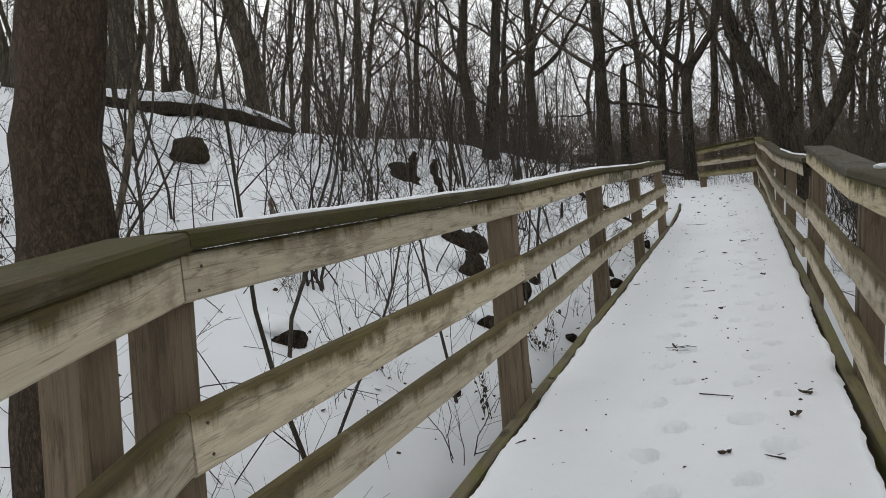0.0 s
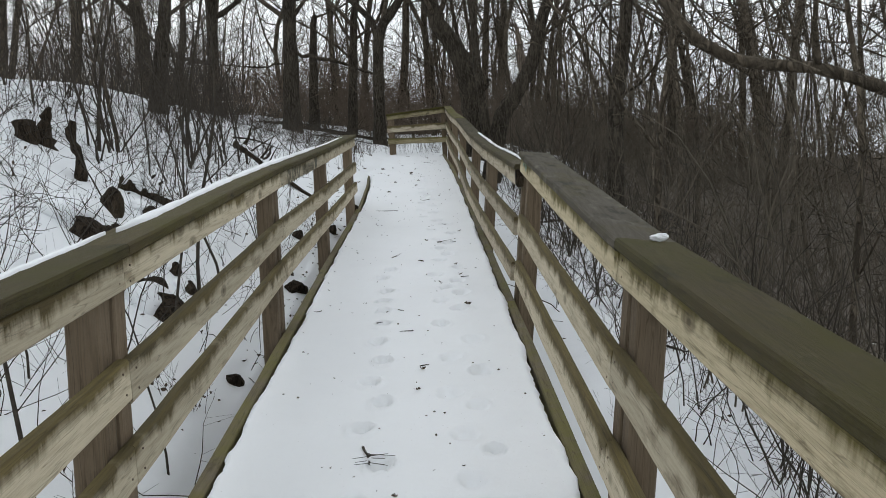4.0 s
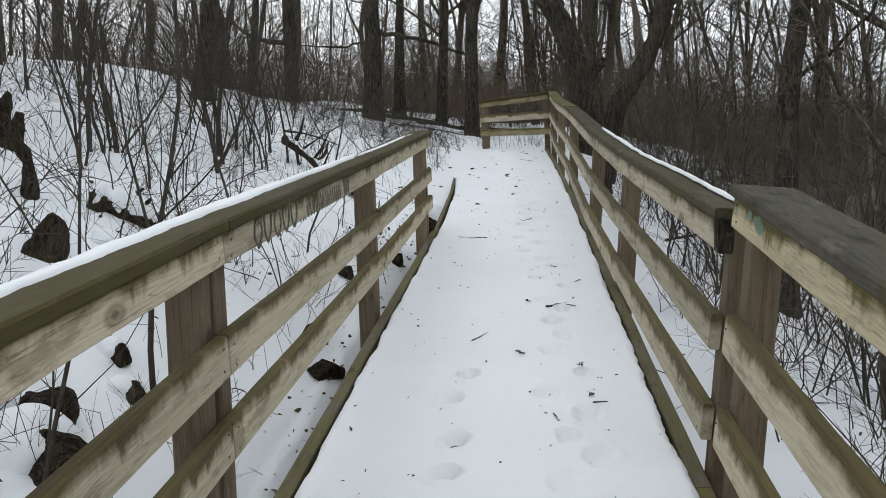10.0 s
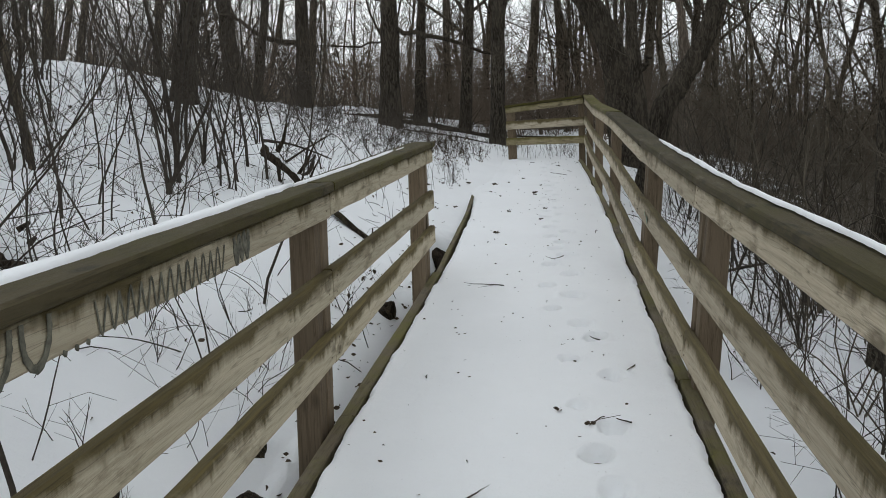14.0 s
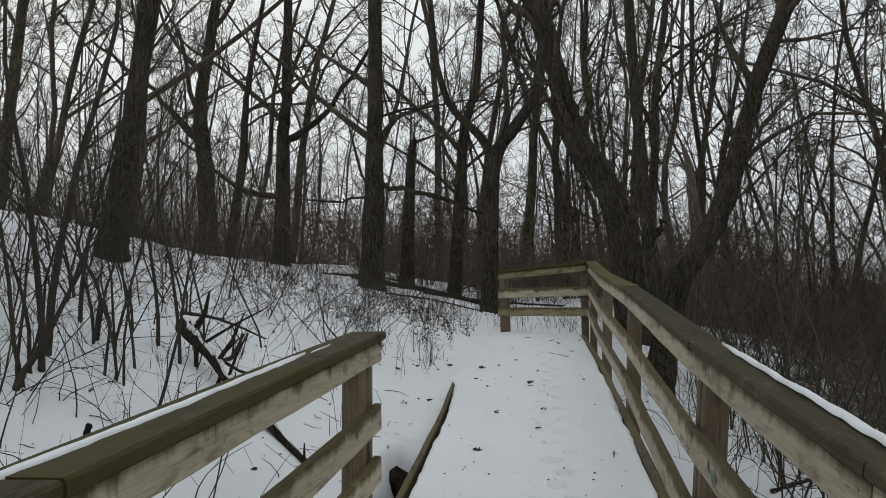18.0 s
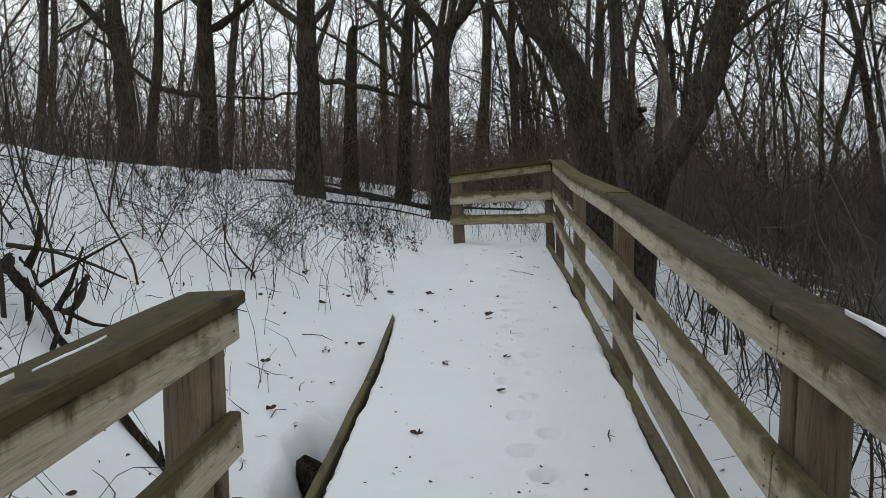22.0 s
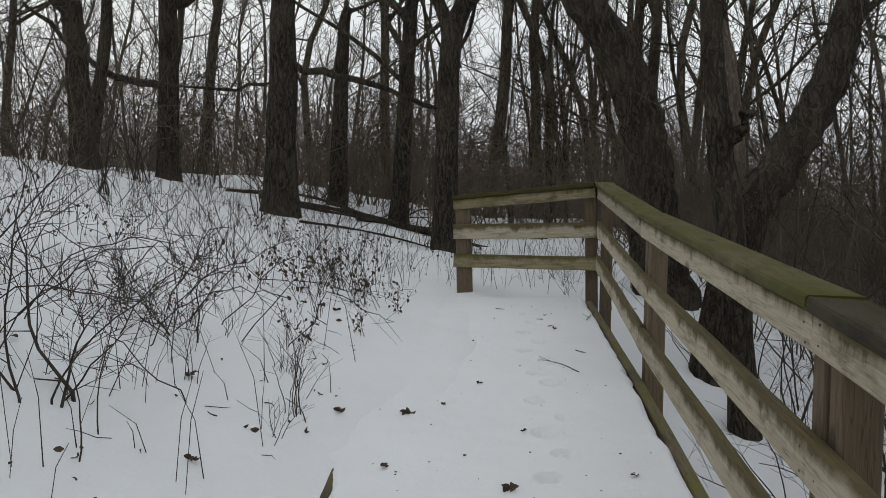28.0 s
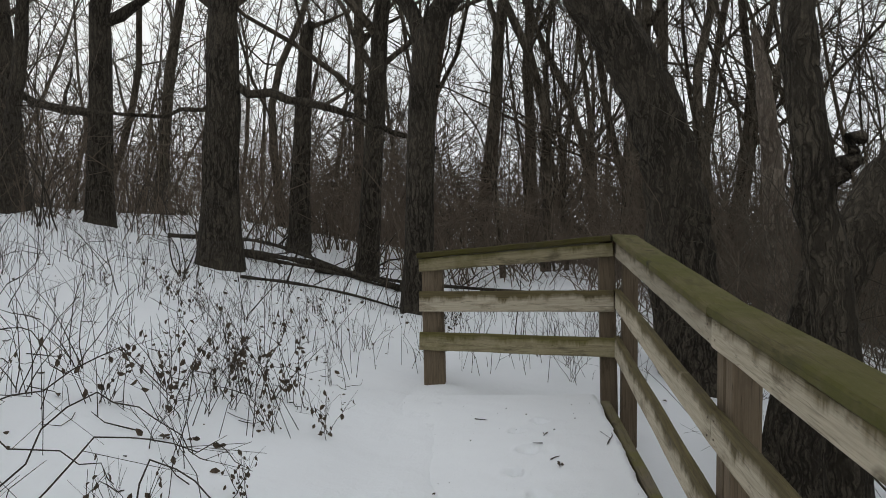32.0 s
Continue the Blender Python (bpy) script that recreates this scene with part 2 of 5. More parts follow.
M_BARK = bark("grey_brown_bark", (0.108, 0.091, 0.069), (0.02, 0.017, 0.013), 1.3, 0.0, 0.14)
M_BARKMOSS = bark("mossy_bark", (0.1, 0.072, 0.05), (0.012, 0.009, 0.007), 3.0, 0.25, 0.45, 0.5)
# Paler bark for far trees and crowns; distance haze is put into the colour.
M_BARKHAZE = bark("hazed_bark", (0.165, 0.137, 0.102), (0.055, 0.045, 0.033), 0.6)
M_SNAG = bark("bare_snag_wood", (0.27, 0.225, 0.18), (0.14, 0.11, 0.085), 0.8)
M_TWIG = plain("dark_twig", (0.028, 0.023, 0.018), (0.074, 0.062, 0.048), 14)
M_BRUSH = plain("grey_brush_twig", (0.063, 0.054, 0.04), (0.148, 0.126, 0.094), 3)
M_RED = plain("reddish_brush_twig", (0.082, 0.063, 0.046), (0.175, 0.135, 0.1), 3)
M_LEAF = plain("dry_leaf", (0.042, 0.031, 0.022), (0.105, 0.078, 0.053), 40)
M_ROT = bark("rotten_wood", (0.075, 0.056, 0.038), (0.012, 0.01, 0.008), 1.6, 0.25)
M_SNOW = snow_material("fresh_snow")
def forest_floor(name):
    """Snow that thins to brown litter patches down the wooded side, painted to darken ground behind brush."""
    m, n, l, b = shader(name, 0.8, 0.22)
    co = n.new("ShaderNodeTexCoord").outputs["Object"]
    f, g = noise_at(n, l, co, 1.1, 5, 0.6), noise_at(n, l, co, 45, 5, 0.7)
    c = stops(n, l, f, [(0.3, (0.815, 0.825, 0.84)), (0.7, (0.86, 0.87, 0.885))])
    sep = n.new("ShaderNodeSeparateXYZ")
    l.new(co, sep.inputs["Vector"])
    reach = n.new("ShaderNodeMapRange")
    reach.inputs["From Min"].default_value, reach.inputs["From Max"].default_value = 2.1, 5.2
    reach.inputs["To Min"].default_value, reach.inputs["To Max"].default_value = 0.0, 0.42
    l.new(sep.outputs["X"], reach.inputs["Value"])
    # Far uphill the patches likewise put the gloom under the trees into the colour.
    deep = n.new("ShaderNodeMapRange")
    deep.inputs["From Min"].default_value, deep.inputs["From Max"].default_value = 21.5, 34.0
    deep.inputs["To Min"].default_value, deep.inputs["To Max"].default_value = 0.0, 0.2
    l.new(sep.outputs["Y"], deep.inputs["Value"])
    most = n.new("ShaderNodeMath")
    most.operation = "MAXIMUM"
    l.new(reach.outputs["Result"], most.inputs[0])
    l.new(deep.outputs["Result"], most.inputs[1])
    patch = noise_at(n, l, co, 2.6, 7, 0.75)
    add = n.new("ShaderNodeMath")
    l.new(patch, add.inputs[0])
    l.new(most.outputs["Value"], add.inputs[1])
    litter = stops(n, l, noise_at(n, l, co, 30, 4, 0.7), [(0.3, (0.03, 0.022, 0.014)), (0.7, (0.13, 0.095, 0.06))])
    c = blend(n, l, stops(n, l, add.outputs["Value"], [(0.68, (0, 0, 0)), (0.76, (0.95,) * 3)]), c, litter)
    l.new(c, b.inputs["Base Color"])
    lumps = n.new("ShaderNodeMath")
    lumps.operation = "MULTIPLY_ADD"
    l.new(noise_at(n, l, co, 5.5, 4, 0.55), lumps.inputs[0])
    lumps.inputs[1].default_value = 2.6
    l.new(g, lumps.inputs[2])
    bumped(n, l, b, lumps.outputs["Value"], 0.28, 0.03)
    return m


M_FLOOR = forest_floor("snow_and_darkening_litter")
M_NAIL = plain("rusty_nail", (0.06, 0.04, 0.03), (0.1, 0.07, 0.05), 80)
M_INK = plain("faded_black_marker", (0.055, 0.055, 0.043), (0.19, 0.18, 0.14), 45)
M_TEAL = plain("faded_teal_paint", (0.36, 0.38, 0.28), (0.24, 0.36, 0.29), 22)

# ---- mesh helpers ----
PLACE = {}


def mesh_of(name, verts, quads, mat, smooth=True):
    me = bpy.data.meshes.new(name)
    verts, quads = np.asarray(verts, np.float32), np.asarray(quads, np.int32)
    me.vertices.add(len(verts))
    me.vertices.foreach_set("co", verts.ravel())
    me.loops.add(quads.size)
    me.polygons.add(len(quads))
    me.polygons.foreach_set("loop_start", np.arange(0, quads.size, quads.shape[1], dtype=np.int32))
    me.polygons.foreach_set("loop_total", np.full(len(quads), quads.shape[1], np.int32))
    me.loops.foreach_set("vertex_index", quads.ravel())
    me.polygons.foreach_set("use_smooth", np.full(len(quads), smooth))
    me.update(calc_edges=True)
    me.materials.append(mat)
    return me


def set_under(ob, parent, m):
    """Puts ob at the world pose m, as a child of parent where one is given."""
    PLACE[ob.name] = m
    if parent is not None:
        ob.parent = parent
        ob.matrix_basis = PLACE[parent.name].inverted() @ m
    else:
        ob.matrix_basis = m
    return ob


def thing(name, label, category, at=(0, 0, 0), group="", kind=""):
    ob = set_under(new(name), None, Matrix.Translation(at))
    return tagged(ob, label, category, group, kind)


def part(name, bm, material, parent, label="", m=None):
    me = bm if isinstance(bm, bpy.types.Mesh) else bpy.data.meshes.new(name)
    if not isinstance(bm, bpy.types.Mesh):
        bm.to_mesh(me)
        bm.free()
        me.materials.append(material)
    ob = set_under(new(name, me), parent, m if m is not None else Matrix.Identity(4))
    return tagged(ob, label) if label else ob


def tubes(lines):
    """Tapered tubes along polylines. lines: (points, radii, sides, roughness)."""
    groups = {}
    for line in lines:
        groups.setdefault((len(line[0]), line[2], line[3]), []).append(line)
    V, Q, base = [], [], 0
    for (n, k, wob), part_lines in groups.items():
        p = np.array([l[0] for l in part_lines], float)
        r = np.array([l[1] for l in part_lines], float)
        m = len(p)
        d = np.gradient(p, axis=1)
        d /= np.linalg.norm(d, axis=2)[..., None] + 1e-9
        upright = (np.abs(d[:, :, 2]).mean(1) > 0.6)[:, None, None]
        ref = np.where(upright, np.array([1.0, 0.2, 0]), np.array([0.1, 0.1, 1.0])) * np.ones((m, n, 1))
        u = np.cross(d, ref)
        u /= np.linalg.norm(u, axis=2)[..., None] + 1e-9
        w = np.cross(d, u)
        a = np.arange(k) / k * 2 * np.pi
        rr = r[..., None] * (1 + (RNG.normal(0, wob, (m, n, k)) if wob else 0)) * np.ones((m, n, k))
        v = p[:, :, None, :] + rr[..., None] * (np.cos(a)[:, None] * u[:, :, None, :] + np.sin(a)[:, None] * w[:, :, None, :])
        V.append(v.reshape(-1, 3))
        i = np.arange(n - 1)[:, None] * k + np.arange(k)[None, :]
        j = np.arange(n - 1)[:, None] * k + (np.arange(k)[None, :] + 1) % k
        one = np.stack([i, j, j + k, i + k], -1).reshape(-1, 4)
        Q.append((one[None] + (np.arange(m) * n * k)[:, None, None]).reshape(-1, 4) + base)
        base += m * n * k
    return np.concatenate(V), np.concatenate(Q)


RNG = np.random.default_rng(7)


def unit(v):
    v = np.asarray(v, float)
    return v / (np.linalg.norm(v) + 1e-9)


def crooked(a, d, length, n, bend, rise=0.0):
    """A wandering polyline from a along d."""
    p, d = [np.asarray(a, float)], unit(d)
    for _ in range(n):
        d = unit(d + RNG.normal(0, bend, 3) + np.array([0, 0, rise]))
        p.append(p[-1] + d * length / n)
    return np.array(p)


def sprout(line, rad, level, out, spread=0.9, count=5, keep=0.62, bend=0.16, start=0.3, least=0.0025, rise=0.05):
    """Side branches of a line, branching again level times."""
    n = len(line)
    total = np.linalg.norm(np.diff(line, axis=0), axis=1).sum()
    for _ in range(count):
        f = start + (1 - start) * RNG.random() ** 0.8
        i = min(int(f * (n - 1)), n - 2)
        q = f * (n - 1) - i
        a = line[i] * (1 - q) + line[i + 1] * q
        r = (rad[i] * (1 - q) + rad[i + 1] * q) * (0.3 + 0.3 * RNG.random())
        r = max(r, least)
        side = RNG.normal(0, 1, 3)
        along = unit(line[i + 1] - line[i])
        side = unit(side - along * side.dot(along))
        d = unit(along * (1 - spread * 0.55) + side * spread + np.array([0, 0, 0.2]))
        L = total * keep * (1.15 - f) * (0.5 + 0.7 * RNG.random()) + 0.08
        m = 1 if L < 0.35 else 2 if L < 0.8 else 3 if L < 1.6 else 5
        sub = crooked(a, d, L, m, bend, rise)
        sr = np.linspace(r, max(r * 0.25, least * 0.7), len(sub))
        out.append((sub, sr, 5 if r > 0.02 else (4 if r > 0.008 else 3), 0))
        if level > 1:
            sprout(sub, sr, level - 1, out, spread, max(2, int(count * 0.75)), keep, bend * 1.15, 0.2, least, rise)


def smooth_line(pts, n):
    pts = np.asarray(pts, float)
    t = np.linspace(0, len(pts) - 1, n)
    res = []
    for s in t:
        i = min(int(s), len(pts) - 2)
        q = s - i
        p0, p1, p2, p3 = pts[max(i - 1, 0)], pts[i], pts[i + 1], pts[min(i + 2, len(pts) - 1)]
        res.append(0.5 * ((2 * p1) + (-p0 + p2) * q + (2 * p0 - 5 * p1 + 4 * p2 - p3) * q * q + (-p0 + 3 * p1 - 3 * p2 + p3) * q ** 3))
    return np.array(res)


# ---- ground ----
SLOPE = 0.1257


def lerp_rows(v, rows):
    return float(np.interp(v, [r[0] for r in rows], [r[1] for r in rows]))


LEFT_DROP = [(-8, -0.75), (2, -0.62), (5, -0.52), (8.5, -0.36), (10.5, -0.2), (12, -0.12), (13.4, -0.03), (15, 0.0), (40, 0.0)]
LEFT_RISE = [(-8, 0.55), (3, 0.54), (6, 0.5), (9, 0.4), (13, 0.35), (18, 0.24), (24, 0.18), (40, 0.15)]
RIGHT_DROP = [(-8, -0.7), (4, -0.75), (12, -0.75), (16.5, -0.55), (19, -0.15), (22, 0), (60, 0)]


def ground_z(x, y):
    yy = y if y < 26 else 26 + (y - 26) * 0.25
    yy = yy if yy > -12 else -12 + (yy + 12) * 0.3
    base = SLOPE * yy
    if x < 0:
        d = max(-x - 0.7, 0)
        s = lerp_rows(y, LEFT_RISE)
        rise = s * (d if d < 5 else 5 + (d - 5) * 0.45 if d < 14 else 9.05 + 3 * (1 - math.exp(-(d - 14) / 12)))
        under = lerp_rows(y, LEFT_DROP)
        z = base + under + rise
    else:
        z = base
        under = lerp_rows(y, LEFT_DROP)
    r = lerp_rows(y, RIGHT_DROP)
    k = min(max((x + 0.5) / 1.6, 0), 1)
    if k > 0:
        d = max(x - 1.0, 0)
        zr = base + r - 0.24 * (d if d < 9 else 9 + 5 * (1 - math.exp(-(d - 9) / 10)))
        if y > 26:
            zr = max(zr, base - 1.4)
        z = (base + under if x >= 0 else z) * (1 - k) + zr * k
    a = 0.075 if abs(x) > 1.1 and not (-4 < x < 0 and 9.5 < y < 20) else 0.035
    z += a * noise.noise((x * 0.9, y * 0.9, 1.3)) + a * 2.6 * noise.noise((x * 0.23, y * 0.23, 4.1)) + a * 0.55 * noise.noise((x * 2.7, y * 2.7, 0.2)) + a * 0.3 * noise.noise((x * 6.1, y * 6.1, 3.2))
    if -1.6 < x < 0.2 and y < 9.2:
        z -= 0.2 * math.exp(-(((x + 0.7) / 0.3) ** 2)) * min(1, (9.2 - y) / 0.8)
    if -1.4 < x < -0.4 and 8 < y < 12:
        z -= 0.27 * math.exp(-(((x + 0.84 + 0.05 * noise.noise((y * 4, 2, 1))) / 0.12) ** 4)) * max(0, min(1, 1.3 - ((y - 10.0) / 0.6) ** 2 + 0.8 * noise.noise((y * 5, 1, 1))))
    return z


def axis_steps(lo, hi, fine_lo, fine_hi, fine, coarse):
    v = list(np.arange(fine_lo, fine_hi + 1e-6, fine))
    s = fine
    while v[-1] < hi:
        s = min(s * 1.16, coarse)
        v.append(v[-1] + s)
    s = fine
    while v[0] > lo:
        s = min(s * 1.16, coarse)
        v.insert(0, v[0] - s)
    return v


gx, gy = axis_steps(-420, 420, -6, 6, 0.11, 30), axis_steps(-420, 480, -6, 26, 0.14, 30)
gx = sorted(set(gx) | {round(-1.32 + 0.033 * k, 4) + 0.0003 for k in range(20)})
gy = sorted(set(gy) | {round(9.1 + 0.05 * k, 4) + 0.0003 for k in range(40)})
gv = [(x, y, ground_z(x, y)) for y in gy for x in gx]
nx = len(gx)
gq = [(j * nx + i, j * nx + i + 1, (j + 1) * nx + i + 1, (j + 1) * nx + i) for j in range(len(gy) - 1) for i in range(nx - 1)]
ground = tagged(new("ground", mesh_of("ground", gv, gq, M_FLOOR)), "snow-covered wooded hillside ground with shallow hollows", "ground", kind="structure")

# ---- boardwalk deck ----


def deck_z(y):
    return SLOPE * y


LEFT_EDGE = [(-8, 0.7), (-2.7, -0.73), (0, -0.73), (8.5, -0.69), (10.8, -0.73), (12.4, -0.81), (15, -0.92), (17, -1.0), (19, -1.0)]
RIGHT_EDGE = [(-8, 2.0), (-2.8, 0.6), (3, 0.595), (10, 0.575), (14.5, 0.53), (16.9, 0.46), (19, 0.46)]


def beam(name, parent, a, b, wide, high, mat, label="", seg=6, wob=0.0006, bevel=0.006, roll=0.0):
    """A sawn board from a to b (its centre line), wide across and high upright, with eased, slightly uneven edges."""
    a, b = Vector(a), Vector(b)
    x = (b - a).normalized()
    y = Vector((0, 0, 1)).cross(x).normalized() if abs(x.z) < 0.95 else Vector((0, 1, 0)).cross(x).normalized()
    z = x.cross(y)
    L = (b - a).length
    w, h, c = wide / 2, high / 2, bevel
    ring = [(-w + c, -h), (w - c, -h), (w, -h + c), (w, h - c), (w - c, h), (-w + c, h), (-w, h - c), (-w, -h + c)]
    V, Q = [], []
    for i in range(seg + 1):
        dy, dz = RNG.normal(0, wob * 1.3), RNG.normal(0, wob * 1.3)
        for p, q in ring:
            V.append((L * i / seg, p + dy + RNG.normal(0, wob * 0.5), q + dz + RNG.normal(0, wob * 0.5)))
    for i in range(seg):
        for k in range(8):
            Q.append((i * 8 + k, i * 8 + (k + 1) % 8, i * 8 + 8 + (k + 1) % 8, i * 8 + 8 + k))
    for o, rev in ((0, True), (seg * 8, False)):
        for q in ((0, 1, 2, 7), (7, 2, 3, 6), (6, 3, 4, 5)):
            q = tuple(o + k for k in q)
            Q.append(q[::-1] if rev else q)
    me = mesh_of(name, V, [q[::-1] for q in Q], mat, False)
    m = Matrix((x, y, z)).transposed().to_4x4()
    m.translation = a
    if roll:
        m = m @ Matrix.Rotation(roll, 4, "X")
    return part(name, me, mat, parent, label, m)


boardwalk = thing("boardwalk", "weathered timber ramp deck with mossy edge boards under snow", "boardwalk", (0, 0, 0), kind="structure")
# edge boards, joists and supports
for side, rows in (("left", LEFT_EDGE), ("right", RIGHT_EDGE)):
    ys = [-6.5, -2.7, 0.1, 2.95, 5.8, 8.5, 11.4, 13.2] if side == "left" else [-6.5, -3.1, 0.3, 3.4, 6.2, 8.9, 11.45, 14.3, 16.95]
    for y0, y1 in zip(ys, ys[1:]):
        s = -1 if side == "left" else 1
        wide = 0.036 if s < 0 and y0 > 8 else 0.056
        x0, x1 = lerp_rows(y0, rows) + s * (wide / 2 + 0.004), lerp_rows(y1, rows) + s * (wide / 2 + 0.004)
        beam("edge_board", boardwalk, (x0, y0 + 0.004, deck_z(y0) - 0.1), (x1, y1 - 0.004, deck_z(y1) - 0.1), wide, 0.15, M_KERB, wob=0.001)
        beam("rim_joist", boardwalk, (x0 - s * 0.02, y0, deck_z(y0) - 0.245), (x1 - s * 0.02, y1, deck_z(y1) - 0.245), 0.045, 0.185, M_KERB)
for y in np.arange(-6.0, 16.8, 1.42):
    beam("cross_joist", boardwalk, (-0.7, y, deck_z(y) - 0.24), (0.6, y, deck_z(y) - 0.24), 0.045, 0.18, M_KERB, seg=1)
sheet_v, sheet_q = [], []
for k, y in enumerate(np.arange(-6.4, 16.85, 0.145)):
    x0, x1 = lerp_rows(y, LEFT_EDGE) + 0.01, lerp_rows(y, RIGHT_EDGE) - 0.01
    b0 = len(sheet_v)
    z1 = deck_z(y) - 0.045
    for zz in (z1, z1 - 0.038):
        sheet_v += [(x0, y, zz), (x1, y, zz), (x1, y + 0.138, zz + 0.017), (x0, y + 0.138, zz + 0.017)]
    sheet_q += [tuple(b0 + i for i in q) for q in ((0, 1, 2, 3), (7, 6, 5, 4), (0, 4, 5, 1), (1, 5, 6, 2), (2, 6, 7, 3), (3, 7, 4, 0))]
tagged(part("planks", mesh_of("planks", sheet_v, sheet_q, M_KERB, False), M_KERB, boardwalk), "wet deck planks under the snow", kind="stuff")

# snow on the deck, with prints
PRINTS = []
prng = random.Random(5)
for y0, y1, xa, xb in ((-3.0, 7.0, 0.28, 0.22), (7.0, 16.4, 0.14, -0.02)):
    y, s = y0, 1
    while y < y1:
        f = (y - y0) / (y1 - y0)
        PRINTS.append((xa + (xb - xa) * f + s * 0.055 + prng.uniform(-0.04, 0.04), y, prng.uniform(0.034, 0.054), prng.uniform(0.03, 0.06)))
        y += prng.uniform(0.17, 0.36)
        s = -s
for y in np.arange(-2.8, 4.6, 0.33):
    PRINTS.append((-0.13 + 0.05 * math.sin(y * 9) - 0.02 * y, float(y) + prng.uniform(-0.05, 0.05), 0.042, 0.07))


def snow_top(x, y):
    z = deck_z(y) + 0.012 * noise.noise((x * 1.6, y * 1.1, 7.7)) + 0.004 * noise.noise((x * 9, y * 9, 2.2)) + 0.002 * noise.noise((x * 31, y * 31, 2.2))
    for px, py, pr, pd in PRINTS:
        if abs(y - py) < 0.2 and abs(x - px) < 0.2:
            d2 = (((x - px) / pr) ** 2 + ((y - py) / (pr * 1.35)) ** 2) * (1 + 0.55 * noise.noise((x * 17, y * 17, py)))
            z += -pd * math.exp(-d2 ** 2 * 1.2) + 0.25 * pd * math.exp(-((math.sqrt(abs(d2)) - 1.25) / 0.3) ** 2)
    return z


sv, sq = [], []
NXS = 84
sys_ = list(np.arange(-6.5, 17.0, 0.022))
for j, y in enumerate(sys_):
    xl = lerp_rows(y, LEFT_EDGE) + 0.012 + 0.014 * noise.noise((y * 1.7, 0.3, 1)) + 0.011 * noise.noise((y * 6.3, 0.3, 1)) + 0.009 * noise.noise((y * 21, 0.3, 1))
    xr = lerp_rows(y, RIGHT_EDGE) - 0.006 + 0.018 * noise.noise((y * 1.9, 5.3, 1)) + 0.012 * noise.noise((y * 6.7, 5.3, 1)) + 0.01 * noise.noise((y * 23, 5.3, 1))
    if y > 12.6:
        xl -= 0.25 * min((y - 12.6) / 1.0, 1)
    for i in range(NXS + 1):
        f = i / NXS
        x = xl + (xr - xl) * f
        e = min(f, 1 - f) * (xr - xl)
        z = snow_top(x, y)
        if e < 0.03 and not (y > 12.9 and f < 0.5):
            z -= 0.035 * (1 - e / 0.03) ** 2
        if y > 12.4 and f < 0.4:
            # the deck's snow runs out into the snow of the slope
            w = min((y - 12.4) / 0.8, 1) * max(0, 1 - f * (xr - xl) / 0.28)
            z += (min(z, ground_z(x, y) - 0.006) - z) * w * w * (3 - 2 * w)
        sv.append((x, y, z))
for j in range(len(sys_) - 1):
    for i in range(NXS):
        a = j * (NXS + 1) + i
        sq.append((a, a + 1, a + NXS + 2, a + NXS + 1))
tagged(new("deck_snow", mesh_of("deck_snow", sv, sq, M_SNOW)), "thin trodden snow on the ramp with boot and paw prints", "snow", kind="structure")

# ---- railings ----
LEFT = [(-2.66, -0.74, 1.04, 0), (0.06, -0.745, 0.98, 0), (2.93, -0.75, 0.96, 0), (5.72, -0.75, 0.897, 0), (8.47, -0.72, 0.868, 0)]
NEAR_LEFT = [(-4.9, -0.14, 0.98, 0), (-2.66, -0.74, 1.04, 0)]
NEAR_RIGHT = [(-5.2, 1.28, 0.93, 0.11), (-2.8, 0.69, 0.935, 0.17), (0.30, 0.71, 0.885, 0.11), (3.36, 0.735, 0.945, 0.11)]
FAR_RIGHT = [(3.5, 0.72, 0.85, 0.11), (6.17, 0.675, 0.828, 0.1), (8.15, 0.64, 0.85, 0.09), (11.4, 0.62, 0.91, 0.05), (14.35, 0.60, 0.91, 0.04), (17.07, 0.582, 0.982, 0.03)]


def nail(parent, x, y, z, s):
    bm = bmesh.new()
    bmesh.ops.create_cone(bm, cap_ends=True, segments=6, radius1=0.0038, radius2=0.003, depth=0.003)
    return part("nail", bm, M_NAIL, parent, "", Matrix.Translation((x, y, z)) @ Matrix.Rotation(radians(90) * s, 4, "Y"))


